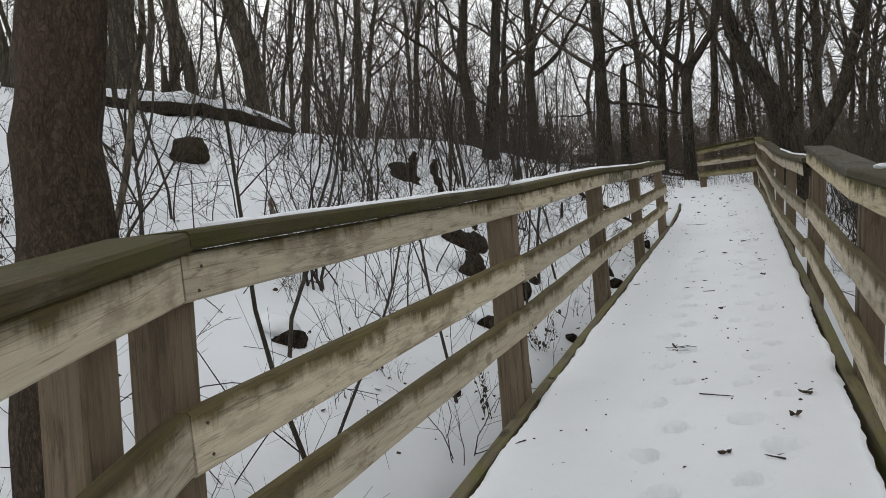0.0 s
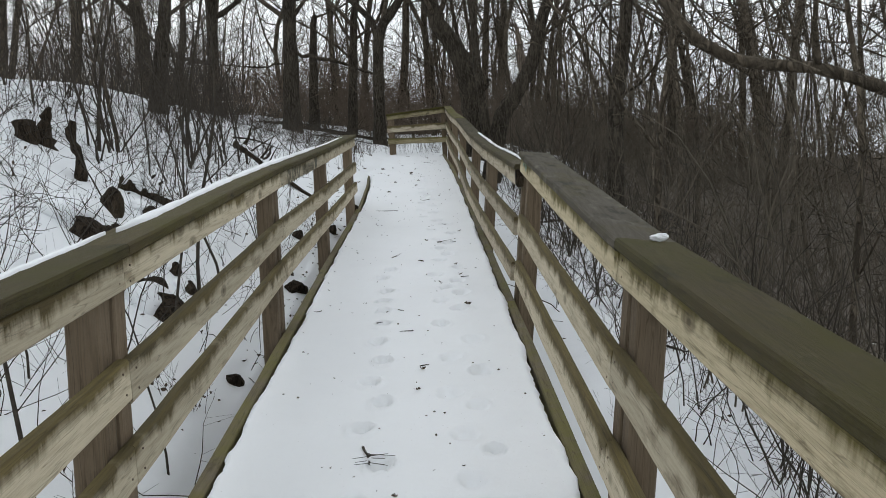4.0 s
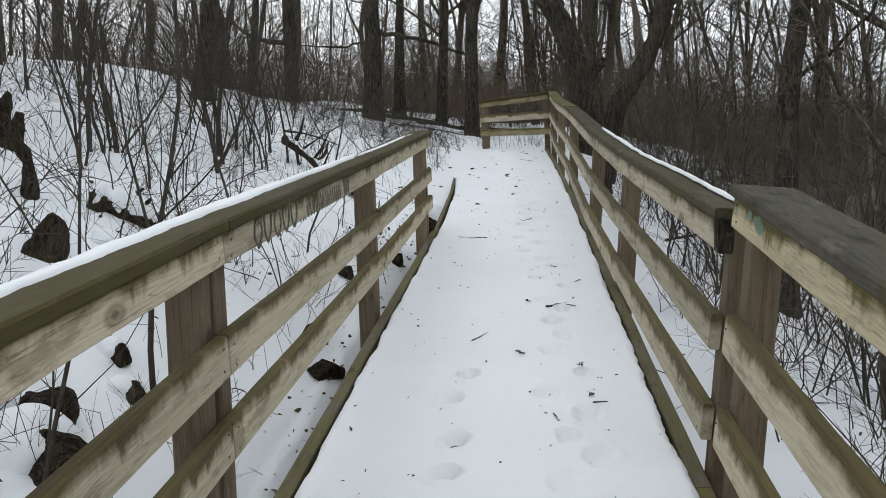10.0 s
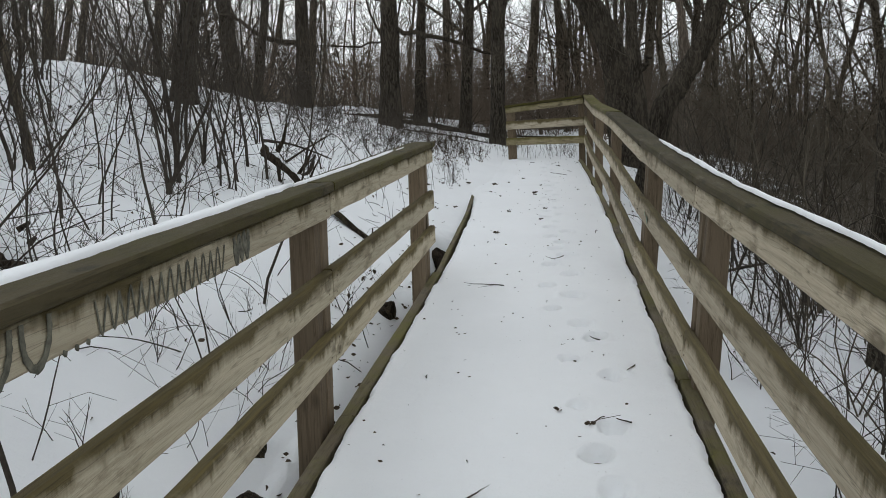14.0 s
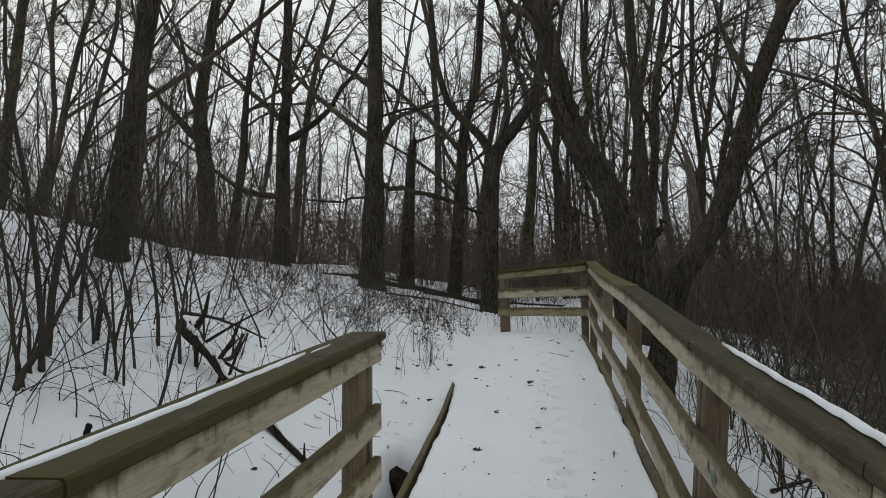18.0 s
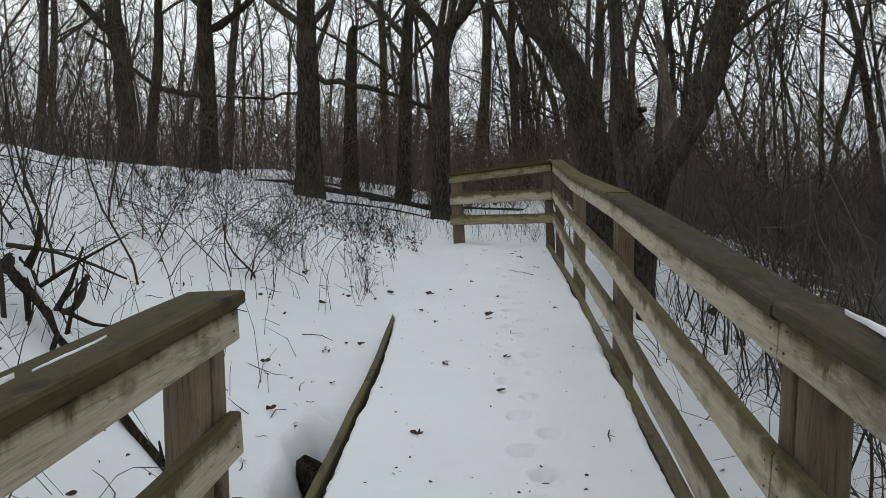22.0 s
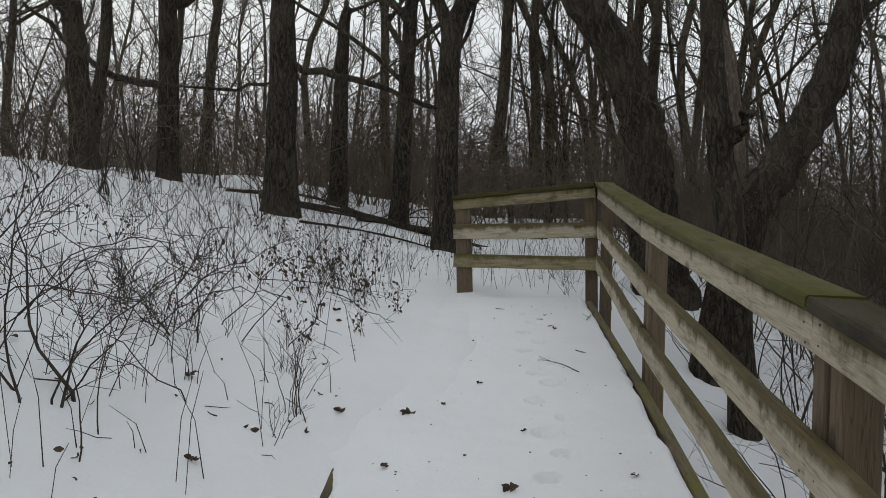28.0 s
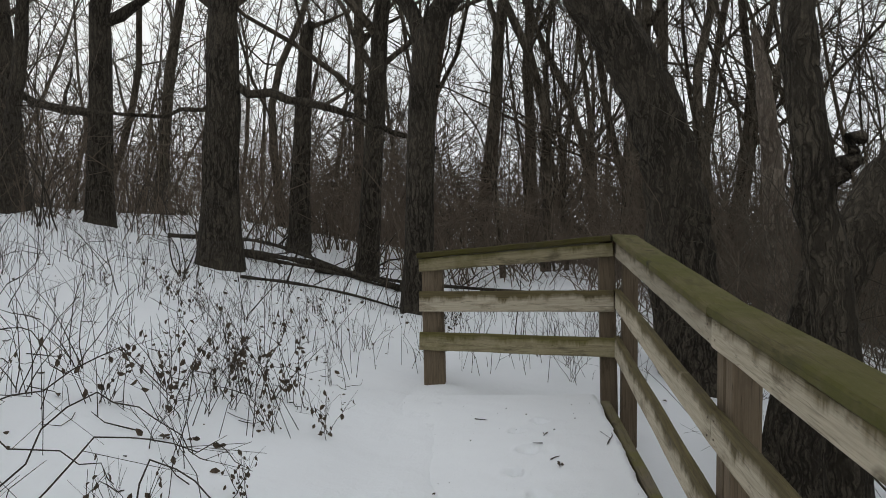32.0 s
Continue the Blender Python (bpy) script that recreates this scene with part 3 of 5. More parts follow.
def railing(parent, rows, s, cap_wide, cap_mats, rail_mat, top_high=0.092, mid=(0.33, 0.452), low=(0.57, 0.69), cap_over=0.02, sag=0.0):
    """Boards along joints (y, x of the inner face, height of the cap's top above the deck, outward lean); s: +1 where outside is +x."""
    n = len(rows)
    for k, ((y0, x0, h0, l0), (y1, x1, h1, l1)) in enumerate(zip(rows, rows[1:])):
        z0, z1 = deck_z(y0) + h0, deck_z(y1) + h1
        f0, f1 = y0 + prng.uniform(0.003, 0.008), y1 - prng.uniform(0.003, 0.008)
        jig = prng.uniform(-0.004, 0.004)
        tilt = s * math.atan((l0 + l1) / 2)
        beam("cap_board", parent, (x0 + s * (cap_wide / 2 - cap_over), f0, z0 - 0.019 + jig - cap_wide / 2 * l0), (x1 + s * (cap_wide / 2 - cap_over), f1, z1 - 0.019 - cap_wide / 2 * l1), cap_wide, 0.038, cap_mats[min(k, len(cap_mats) - 1)], seg=10, wob=0.0007, bevel=0.007, roll=tilt)
        for name, top, high in (("top_rail", 0.041, top_high), ("middle_rail", mid[0], mid[1] - mid[0]), ("bottom_rail", low[0], low[1] - low[0])):
            g = prng.uniform(-0.006, 0.006)
            q1 = sag if name != "top_rail" and k == n - 2 else 0
            a0, a1 = x0 - s * l0 * (top + high / 2), x1 - s * l1 * (top + high / 2)
            board = beam(name, parent, (a0 + s * 0.019, f0, z0 - top - high / 2 + g), (a1 + s * 0.019, f1, z1 - top - high / 2 - g - q1), 0.038, high, rail_mat if name == "top_rail" or rail_mat is not M_MOSSY else M_RAIL, seg=10, wob=0.0007, roll=tilt)
            for y, x, z, ln in ((f0 + 0.05, a0, z0, l0), (f1 - 0.05, a1, z1, l1)):
                for q in (0.25, 0.75):
                    nail(board, x - s * (0.001 + ln * high * (q - 0.5)), y + prng.uniform(-0.012, 0.012), z - top - high * q, s)
    for k, (y, x, h, ln) in enumerate(rows):
        yy = y - (0.05 if s > 0 or y > 0 else 0.185 if rows is NEAR_LEFT else 0.05) if k == n - 1 else y + (0.05 if k == 0 else 0)
        z = deck_z(yy) + h - 0.042
        px = x + s * (0.04 + 0.048)
        foot = ground_z(px, yy) - 0.25
        for off in ((-0.062, 0.062) if s > 0 and 0 < k < n - 1 else (-0.06, 0.066) if 0 < k < n - 1 else (-0.122, 0.0) if rows is LEFT and k == n - 1 else (0,)):
            slant = prng.uniform(-0.008, 0.008)
            beam("post", parent, (px + slant - s * ln * (z - foot), yy + off, foot), (px, yy + off + slant, z + SLOPE * off), 0.095, 0.095, M_POST, seg=5, wob=0.0008)


railing_left = thing("wooden_railing", "weathered grey three-board timber railing with snow-dusted mossy cap", "railing", (-0.8, 3, 0.3), "ramp railings")
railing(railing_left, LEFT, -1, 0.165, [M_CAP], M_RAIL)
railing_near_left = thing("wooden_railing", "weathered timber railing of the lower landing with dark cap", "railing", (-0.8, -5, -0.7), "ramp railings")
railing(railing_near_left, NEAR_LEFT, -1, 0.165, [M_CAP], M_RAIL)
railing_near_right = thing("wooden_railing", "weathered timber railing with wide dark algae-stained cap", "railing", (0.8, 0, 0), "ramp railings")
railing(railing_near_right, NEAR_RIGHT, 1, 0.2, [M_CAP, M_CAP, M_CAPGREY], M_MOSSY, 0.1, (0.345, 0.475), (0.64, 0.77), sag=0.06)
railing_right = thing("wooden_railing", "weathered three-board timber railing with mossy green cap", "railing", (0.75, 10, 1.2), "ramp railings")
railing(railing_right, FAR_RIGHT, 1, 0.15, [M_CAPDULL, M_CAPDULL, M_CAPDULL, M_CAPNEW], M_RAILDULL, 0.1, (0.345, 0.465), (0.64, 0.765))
beam("rotten_end", railing_right, (0.729, 3.484, deck_z(3.5) + 0.757), (0.729, 3.545, deck_z(3.55) + 0.757), 0.046, 0.112, M_ROT, "black rotten end of the rail", seg=2)
# closing rail across the end
railing_end = thing("wooden_railing", "short level timber railing closing the ramp end", "railing", (0, 17.3, 2.2), "ramp railings")
ax, ay, bx, by = 0.565, 17.02, -0.68, 17.35
beam("cap_board", railing_end, (ax, ay + 0.05, 3.10), (bx, by + 0.05, 3.02), 0.15, 0.036, M_CAP, seg=8)
for name, za, zb, hi in (("top_rail", 3.03, 2.955, 0.085), ("middle_rail", 2.71, 2.715, 0.135), ("bottom_rail", 2.42, 2.455, 0.12)):
    beam(name, railing_end, (ax, ay, za), (bx, by, zb), 0.038, hi, M_RAILDULL if name == "middle_rail" else M_ENDRAIL, seg=8)
beam("post", railing_end, (-0.585, 17.39, 2.0), (-0.6, 17.39, 3.0), 0.14, 0.1, M_POST)
beam("post", railing_end, (0.53, 17.11, 1.7), (0.53, 17.11, 3.08), 0.1, 0.1, M_POST)

# ---- large trees ----


def over_walk(p):
    """Whether a branch would hang into the walked way."""
    return bool(np.any((np.abs(p[:, 0]) < 1.7) & (p[:, 1] < 17.2) & (p[:, 1] > -6) & (p[:, 2] < SLOPE * p[:, 1] + 3.0)))


def tree(name, label, lines, radii, mat, crown=3, count=6, sides=18, start=0.45, group="", keep=0.5, flare=True, spread=0.85, least=0.004, boughs=()):
    """A tree of one or more trunks along lines of points (world), with limbs that branch crown times."""
    base = Vector(lines[0][0])
    ob = thing(name, label, "tree", base, group)
    b = np.array(base)
    trunk, twigs = [], []
    for pts, (r0, r1) in zip(lines, radii):
        p = smooth_line(pts, max(14, 5 * len(pts))) - b
        n = len(p)
        p[1:-1] += RNG.normal(0, r0 * 0.05, (n - 2, 3))
        r = np.linspace(r0, r1, n)
        if flare:
            hgt = np.clip((p[:, 2] - p[0, 2]) / (r0 * 5), 0, 1)
            r = r * (1 + (0.4 if flare is True else flare) * (1 - hgt) ** 2)
        trunk.append((p, r, sides, 0.045))
        sprout(p, r, crown, twigs, spread, count, keep, 0.17, start, least)
    for pts, (r0, r1) in boughs:
        p = smooth_line(pts, max(9, 4 * len(pts))) - b
        p[1:] += RNG.normal(0, min(r0 * 0.55, 0.025), (len(p) - 1, 3))
        r = np.linspace(r0, r1, len(p)) * (1 + RNG.normal(0, 0.08, len(p)))
        trunk.append((p, r, 8, 0.03))
        sprout(p, r, 2, twigs, 0.8, 6, 0.45, 0.17, 0.2, least)
    twigs = [t for t in twigs if not over_walk(t[0] + b)]
    v, q = tubes(trunk)
    part("trunk", mesh_of("trunk", v, q, mat), mat, ob, "", Matrix.Translation(base))
    if twigs:
        v, q = tubes(twigs)
        part("crown", mesh_of("crown", v, q, M_BARKHAZE), M_BARKHAZE, ob, "", Matrix.Translation(base))
    return ob


def rooted(x, y, deep=0.15):
    return (x, y, ground_z(x, y) - deep)


def stem(x0, y0, tops):
    return [rooted(x0, y0)] + tops


OAK = "tall bare grey-brown tree with furrowed bark in snow"
tree("tree", "stout mossy grey-brown trunk close beside the railing", [stem(-1.66, -1.98, [(-1.6, -1.98, 0.6), (-1.53, -1.99, 1.5), (-1.5, -1.9, 3.2), (-1.3, -1.7, 7), (-1.2, -1.5, 13)])], [(0.155, 0.05)], M_BARKMOSS, 3, 9, 36, 0.42)
tree("tree", OAK, [stem(-4.35, 13.0, [(-4.23, 12.96, 3.7), (-4.07, 12.91, 4.7), (-3.8, 12.8, 7.4), (-3.5, 12.7, 13)])], [(0.15, 0.05)], M_BARK, 4, 7, 24, 0.3, "bare trees")
tree("tree", "bare trunk forking low with raised crooked limbs", [stem(-8.1, 25.4, [(-8.22, 25.27, 6.4), (-8.33, 25.17, 7.9), (-8.0, 25, 10), (-7.4, 25, 15)])], [(0.24, 0.08)], M_BARK, 4, 8, 20, 0.2, "bare trees",
     boughs=[([(-8.3, 25.2, 7.0), (-9.4, 25, 8.2), (-11, 24.8, 9.6)], (0.1, 0.03))])
tree("tree", "slender crooked bare tree leaning uphill", [stem(-6.5, 22.2, [(-6.19, 22.1, 5.7), (-6.1, 22.0, 6.8), (-5.97, 21.98, 7.9), (-5.2, 21.9, 12)])], [(0.11, 0.03)], M_BARK, 4, 8, 14, 0.2, "bare trees")
tree("tree", OAK, [stem(-5.69, 23.3, [(-5.62, 23.11, 6.5), (-5.53, 23.01, 8.2), (-5.6, 23, 15)])], [(0.18, 0.06)], M_BARK, 4, 8, 20, 0.25, "bare trees",
     boughs=[([(-5.6, 23.1, 6.4), (-4.6, 23.1, 7.2), (-3.6, 23.0, 8.6)], (0.08, 0.03)), ([(-5.6, 23.1, 5.2), (-6.6, 23, 5.5), (-7.9, 23, 6.6)], (0.07, 0.025))])
tree("tree", "thick straight bare trunk with long low side limbs", [stem(-3.25, 20.98, [(-3.17, 20.82, 5.3), (-3.14, 20.69, 7.3), (-3.1, 20.6, 15)])], [(0.215, 0.09)], M_BARK, 4, 7, 24, 0.4, "bare trees",
     boughs=[([(-3.1, 20.8, 5.0), (-2.3, 20.9, 4.88), (-1.5, 21.2, 4.6), (-0.9, 21.4, 4.42)], (0.052, 0.02)), ([(-3.2, 20.8, 6.3), (-2.2, 20.6, 6.45), (-1.0, 20.6, 6.5)], (0.032, 0.012)), ([(-3.2, 20.8, 4.85), (-4.0, 20.6, 4.7), (-5.2, 20.3, 4.78)], (0.03, 0.01))])
tree("tree", "bare tree with a dark twisted trunk", [stem(-1.83, 22.15, [(-1.7, 22.01, 4.7), (-1.57, 21.93, 6.3), (-1.29, 21.87, 7.6), (-0.9, 21.8, 13)])], [(0.135, 0.05)], M_BARK, 4, 8, 18, 0.2, "bare trees")
tree("tree", "bare tree with a leaning forked crown", [stem(-0.99, 20.2, [(-0.89, 20.06, 5.1), (-0.42, 20.05, 5.95), (-0.03, 20.03, 7), (0.3, 20, 12)]), [(-0.9, 20.1, 4.8), (-1.05, 20.1, 5.6), (-1.75, 20.0, 6.5), (-2.0, 20, 8.5), (-2.0, 20, 12)]], [(0.15, 0.05), (0.09, 0.03)], M_BARK, 4, 7, 18, 0.25, "bare trees", flare=True)
tree("tree", "massive leaning trunk with deep furrowed bark behind the rail", [stem(1.42, 18.55, [(1.26, 18.55, 2.92), (1.22, 18.54, 3.38), (1.14, 18.53, 3.95), (0.93, 18.5, 4.53), (0.58, 18.46, 5.11), (0.35, 18.4, 5.75), (0.1, 18.2, 6.7), (-0.6, 18.0, 9), (-1.0, 17.8, 13)])], [(0.27, 0.12)], M_BARK, 4, 7, 36, 0.5, "willow trunks", flare=0.2,
     boughs=[([(0.42, 18.4, 5.75), (0.1, 18.2, 6.1), (-0.5, 18.1, 5.6), (-0.7, 18, 4.8)], (0.03, 0.01))])
tree("tree", "slim upright trunk between two leaning ones", [stem(1.4, 15.32, [(1.31, 15.29, 2.59), (1.26, 15.28, 3.04), (1.22, 15.27, 3.42), (1.19, 15.26, 3.79), (1.18, 15.26, 4.17), (1.12, 15.2, 5.2), (1.05, 15.1, 8), (1.3, 15, 12)])], [(0.1, 0.05)], M_BARK, 4, 6, 28, 0.6, "willow trunks", flare=0.2,
     boughs=[([(1.22, 15.27, 3.2), (1.34, 15.25, 3.26), (1.42, 15.25, 3.4)], (0.045, 0.03))])
tree("tree", "massive trunk curving outward to the sky", [stem(1.45, 16.66, [(1.69, 16.68, 2.63), (1.99, 16.7, 3.18), (2.2, 16.71, 3.48), (2.39, 16.72, 3.82), (2.51, 16.72, 4.19), (2.62, 16.72, 4.6), (2.95, 16.7, 5.6), (3.5, 16.6, 7.2), (4.2, 16.5, 11)])], [(0.18, 0.09)], M_BARK, 4, 7, 36, 0.55, "willow trunks", flare=0.2)
tree("snag", "broken pale dead trunk with split top", [stem(2.85, 21.55, [(2.75, 21.45, 4.4), (2.66, 21.4, 5.3), (2.6, 21.4, 5.65)])], [(0.15, 0.03)], M_SNAG, 1, 2, 14, 0.6, "snags")
tree("snag", "short broken grey snag among trees", [stem(-3.0, 23.6, [(-2.95, 23.5, 4.6), (-2.85, 23.4, 6.2), (-2.75, 23.4, 6.5)])], [(0.16, 0.06)], M_BARK, 1, 2, 14, 0.7, "snags")
tree("tree", "bare tree wrapped in hanging vine stems", [stem(2.62, 9.75, [(2.66, 9.78, 1.24), (2.75, 9.84, 2.5), (2.92, 9.89, 3.55), (3.0, 9.9, 6), (3.2, 9.9, 11)])], [(0.13, 0.05)], M_BARK, 4, 10, 28, 0.55, "bare trees",
     boughs=[([(2.72, 9.82, 2.3), (3.1, 9.7, 2.6), (3.7, 9.6, 3.3)], (0.025, 0.01)), ([(2.85, 9.87, 3.1), (2.5, 9.9, 3.6), (2.3, 10, 4.3)], (0.02, 0.008))])
tree("leaning_tree", "slender dead tree leaning low across the thicket", [[rooted(5.4, 2.2), (3.9, 2.5, 1.1), (3.0, 2.67, 1.45), (2.71, 2.68, 1.6), (2.37, 2.69, 1.72), (1.85, 2.7, 1.82), (1.52, 2.72, 2.15), (1.2, 2.8, 2.9), (1.0, 2.9, 3.6)]], [(0.05, 0.02)], M_BARKHAZE, 3, 9, 10, 0.25, keep=0.3, least=0.003)

# ---- woods of single trees ----


def make_proto(seed, height, r0, crown, count, lean=(0, 0), start=0.3, keep=0.42, bend=0.08):
    global RNG
    RNG = np.random.default_rng(seed)
    p = crooked((0, 0, -0.2), (lean[0], lean[1], 1), height, 14, bend, 0.06)
    r = np.linspace(r0, r0 * 0.2, len(p))
    twigs = []
    sprout(p, r, crown, twigs, 0.8, count, keep, 0.2, start, 0.0052)
    v, q = tubes([(p, r, 9, 0.03)])
    v2, q2 = tubes(twigs)
    return mesh_of("trunk", v, q, M_BARKHAZE), mesh_of("crown", v2, q2, M_BARKHAZE)


PROTOS = [make_proto(11, 14, 0.12, 3, 15, (0.05, 0), 0.2), make_proto(12, 16, 0.16, 3, 15, (-0.06, 0.03), 0.22), make_proto(13, 11, 0.065, 3, 13, (0.1, 0), 0.12), make_proto(14, 13, 0.09, 3, 15, (-0.12, 0), 0.18), make_proto(15, 9, 0.05, 3, 12, (0.04, 0.05), 0.12), make_proto(16, 15, 0.11, 3, 15, (0.0, -0.05), 0.16)]
THIN = [make_proto(21, 6.5, 0.03, 3, 10, (0.05, 0.02), 0.12), make_proto(22, 5.0, 0.022, 3, 9, (-0.08, 0), 0.12), make_proto(23, 7.5, 0.04, 3, 11, (0.02, -0.05), 0.15)]
wr = random.Random(31)


def in_way(pts):
    """Whether a twig would reach over the rails."""
    p = np.asarray(pts)
    return bool(np.any((p[:, 0] > np.where(p[:, 1] > 8.4, -1.0, -0.93)) & (p[:, 0] < 0.95) & (p[:, 1] < 17.4) & (p[:, 2] > SLOPE * p[:, 1] - 0.12)))


def reaches_way(me, m):
    """Whether a plant's mesh, placed by m, would reach over the rails."""
    co = np.empty(len(me.vertices) * 3, np.float32)
    me.vertices.foreach_get("co", co)
    mm = np.array(m)
    return in_way(co.reshape(-1, 3) @ mm[:3, :3].T + mm[:3, 3]) if len(co) else False


def low_reach(me, m):
    """Whether a crown would hang over the walked way lower than three metres."""
    co = np.empty(len(me.vertices) * 3, np.float32)
    me.vertices.foreach_get("co", co)
    mm = np.array(m)
    return over_walk(co.reshape(-1, 3) @ mm[:3, :3].T + mm[:3, 3])


def plant(proto, x, y, size, name, label, group):
    turn = Matrix.Translation((x, y, ground_z(x, y))) @ Matrix.Rotation(wr.uniform(0, 6.28), 4, "Z") @ Matrix.Diagonal((size, size, size * wr.uniform(0.9, 1.15), 1))
    for _ in range(12):
        if abs(x) > 7 or y > 20 or not low_reach(proto[1], turn):
            break
        turn = turn @ Matrix.Rotation(0.55, 4, "Z")
    ob = thing(name, label, "tree", (x, y, ground_z(x, y)), group)
    part("trunk", proto[0], None, ob, "", turn)
    part("crown", proto[1], None, ob, "", turn)
    return ob


RNG = np.random.default_rng(77)
taken = [(-4.35, 13), (-8.1, 25.4), (-6.5, 22.2), (-5.7, 23.3), (-3.25, 21), (-1.83, 22.1), (-1, 20.2), (1.5, 18.4), (1.55, 15.3), (1.8, 16.8), (2.8, 21.5), (-3, 23.6), (2.6, 9.8)]


def clear(x, y, gap):
    if -3.0 < x < 2.2 and y < 20 or any((x - a) ** 2 + (y - b) ** 2 < gap * gap for a, b in taken):
        return False
    return True


WOODS = "bare leafless woodland tree standing in snow"
spots = [(-7.65, 6.2, 0), (-7.3, 7.5, 3), (-9.0, 9.0, 2), (-8.6, 12.6, 4), (-9.8, 6.6, 3), (-11.2, 11.2, 0), (-6.8, 8.6, 1), (-7.6, 11.6, 3), (-8.5, 15.0, 4), (-9.9, 19.5, 0), (-6.6, 5.0, 5), (-6.9, -0.4, 1), (-10.5, 9.5, 5), (-12.5, 14.5, 5), (1.2, 23.6, 2), (3.2, 26.2, 3), (2.7, 31, 1), (0.9, 28.2, 4), (3.7, 22.9, 4), (2.0, 25.0, 2), (-0.2, 24.0, 4), (1.6, 29.6, 3), (4.4, 27.6, 3), (0.4, 33, 1), (2.9, 24.0, 3),
         (-2.6, 26.5, 5), (0.4, 25.0, 3), (2.0, 27.5, 0), (-4.5, 28.5, 3), (-0.8, 30, 1), (4.6, 24.5, 4), (6.2, 20.5, 0), (5.0, 15.5, 2), (7.5, 17.0, 5), (8.5, 11.5, 3), (6.8, 7.5, 4), (9.5, 22, 1), (4.2, 29, 5), (7.0, 27, 3), (-7, 28.5, 0), (-10.5, 26, 5), (-9.2, 31, 3)]
for x, y, k in spots:
    taken.append((x, y))
    plant(PROTOS[k], x, y, wr.uniform(0.9, 1.15), "tree", WOODS, "woodland trees")
n = 0
while n < 72:
    x, y = wr.uniform(-30, 28), wr.uniform(-4, 50)
    if abs(x) < 11 and y < 30 or not clear(x, y, 2.2):
        continue
    taken.append((x, y))
    plant(PROTOS[wr.randrange(6)], x, y, wr.uniform(0.85, 1.25), "tree", WOODS, "woodland trees")
    n += 1
n = 0
while n < 70:
    x, y = (wr.uniform(-12, -3.2), wr.uniform(0, 30)) if n % 5 < 1 else (wr.uniform(2.4, 13), wr.uniform(2, 32))
    if not clear(x, y, 0.9) or (x < 0 and y > 9 and x > -5):
        continue
    taken.append((x, y))
    plant(THIN[n % 3], x, y, wr.uniform(0.75, 1.2), "young_tree", "thin leafless young tree in the thicket", "young trees")
    n += 1
n = 0
while n < 24:
    x, y = wr.uniform(-9.5, -3.9), wr.uniform(2, 19)
    if not clear(x, y, 0.55) or y > 12 and x > -5:
        continue
    taken.append((x, y))
    plant(THIN[n % 3], x, y, wr.uniform(0.5, 0.95), "young_tree", "thin leafless young tree rooted in the snowy slope", "young trees")
    n += 1
for k in range(10):
    x, y = wr.uniform(-2.0, 2.6), wr.uniform(22.0, 32)
    plant(THIN[k % 3], x, y, wr.uniform(0.8, 1.2), "young_tree", "thin leafless young tree in the thicket", "young trees")

# ---- far woods ----


def far_tree(x, y, lines):
    h, z = wr.uniform(9, 17), ground_z(x, y)
    r = wr.uniform(0.04, 0.13)
    p = crooked((x, y, z - 0.2), (wr.uniform(-0.22, 0.22), 0, 1), h, 7, 0.1, 0.05)
    rr = np.linspace(r, r * 0.2, len(p))
    lines.append((p, rr, 5, 0))
    sprout(p, rr, 2, lines, 0.75, 11, 0.42, 0.2, 0.15, 0.012, 0.08)


for name, count, x0, x1, y0, y1 in (("far_woods", 125, -60, 52, 36, 80), ("far_woods", 42, -50, -18, -6, 50), ("far_woods", 55, 17, 48, -6, 50)):
    lines = []
    for _ in range(count):
        far_tree(wr.uniform(x0, x1), wr.uniform(y0, y1), lines)
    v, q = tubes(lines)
    tagged(new(name, mesh_of(name, v, q, M_BARKHAZE)), "dense leafless woods in the distance", "woods", kind="stuff")

lines = []
for _ in range(330):
    x, y = wr.uniform(-13, 12), wr.uniform(24, 42)
    z, hh = ground_z(x, y), wr.uniform(2.5, 7.5)
    p = crooked((x, y, z - 0.2), (wr.uniform(-0.5, 0.5), 0, 1), hh, 5, 0.24, 0.03)
    rr = np.linspace(wr.uniform(0.009, 0.02), 0.006, len(p))
    lines.append((p, rr, 3, 0))
    sprout(p, rr, 2, lines, 0.85, 6, 0.4, 0.3, 0.1, 0.0065, 0.03)
for _ in range(2300):
    a = wr.uniform(-1.9, 1.9) if wr.random() < 0.85 else wr.uniform(0, 6.283)
    d = wr.uniform(34, 80)
    x, y = d * math.sin(a), 12 + d * math.cos(a)
    z, h = ground_z(x, y), wr.uniform(2.0, 8.5)
    dx = wr.gauss(0, 0.35)
    r = wr.uniform(0.012, 0.026)
    foot = np.array((x, y, z - 0.2))
    knee = np.array((x + dx * h * 0.5, y, z + h * 0.5))
    top = np.array((x + dx * h * wr.uniform(0.0, 1.8), y, z + h))
    lines.append(([foot, knee, top], [r, r * 0.7, 0.009], 3, 0))
    for _ in range(7):
        k = wr.uniform(0.25, 1.8)
        a0 = foot * (1 - k) + knee * k if k < 1 else knee * (2 - k) + top * (k - 1)
        side = wr.choice((-1, 1)) * wr.uniform(0.25, 0.8)
        tip = a0 + np.array((side, wr.uniform(-0.3, 0.3), wr.uniform(0.1, 0.75))) * h * wr.uniform(0.2, 0.5)
        lines.append(([a0, (a0 + tip) / 2 + np.array((wr.uniform(-0.25, 0.25), 0, wr.uniform(-0.1, 0.25))), tip], [r * 0.55, r * 0.42, 0.007], 3, 0))
v, q = tubes(lines)
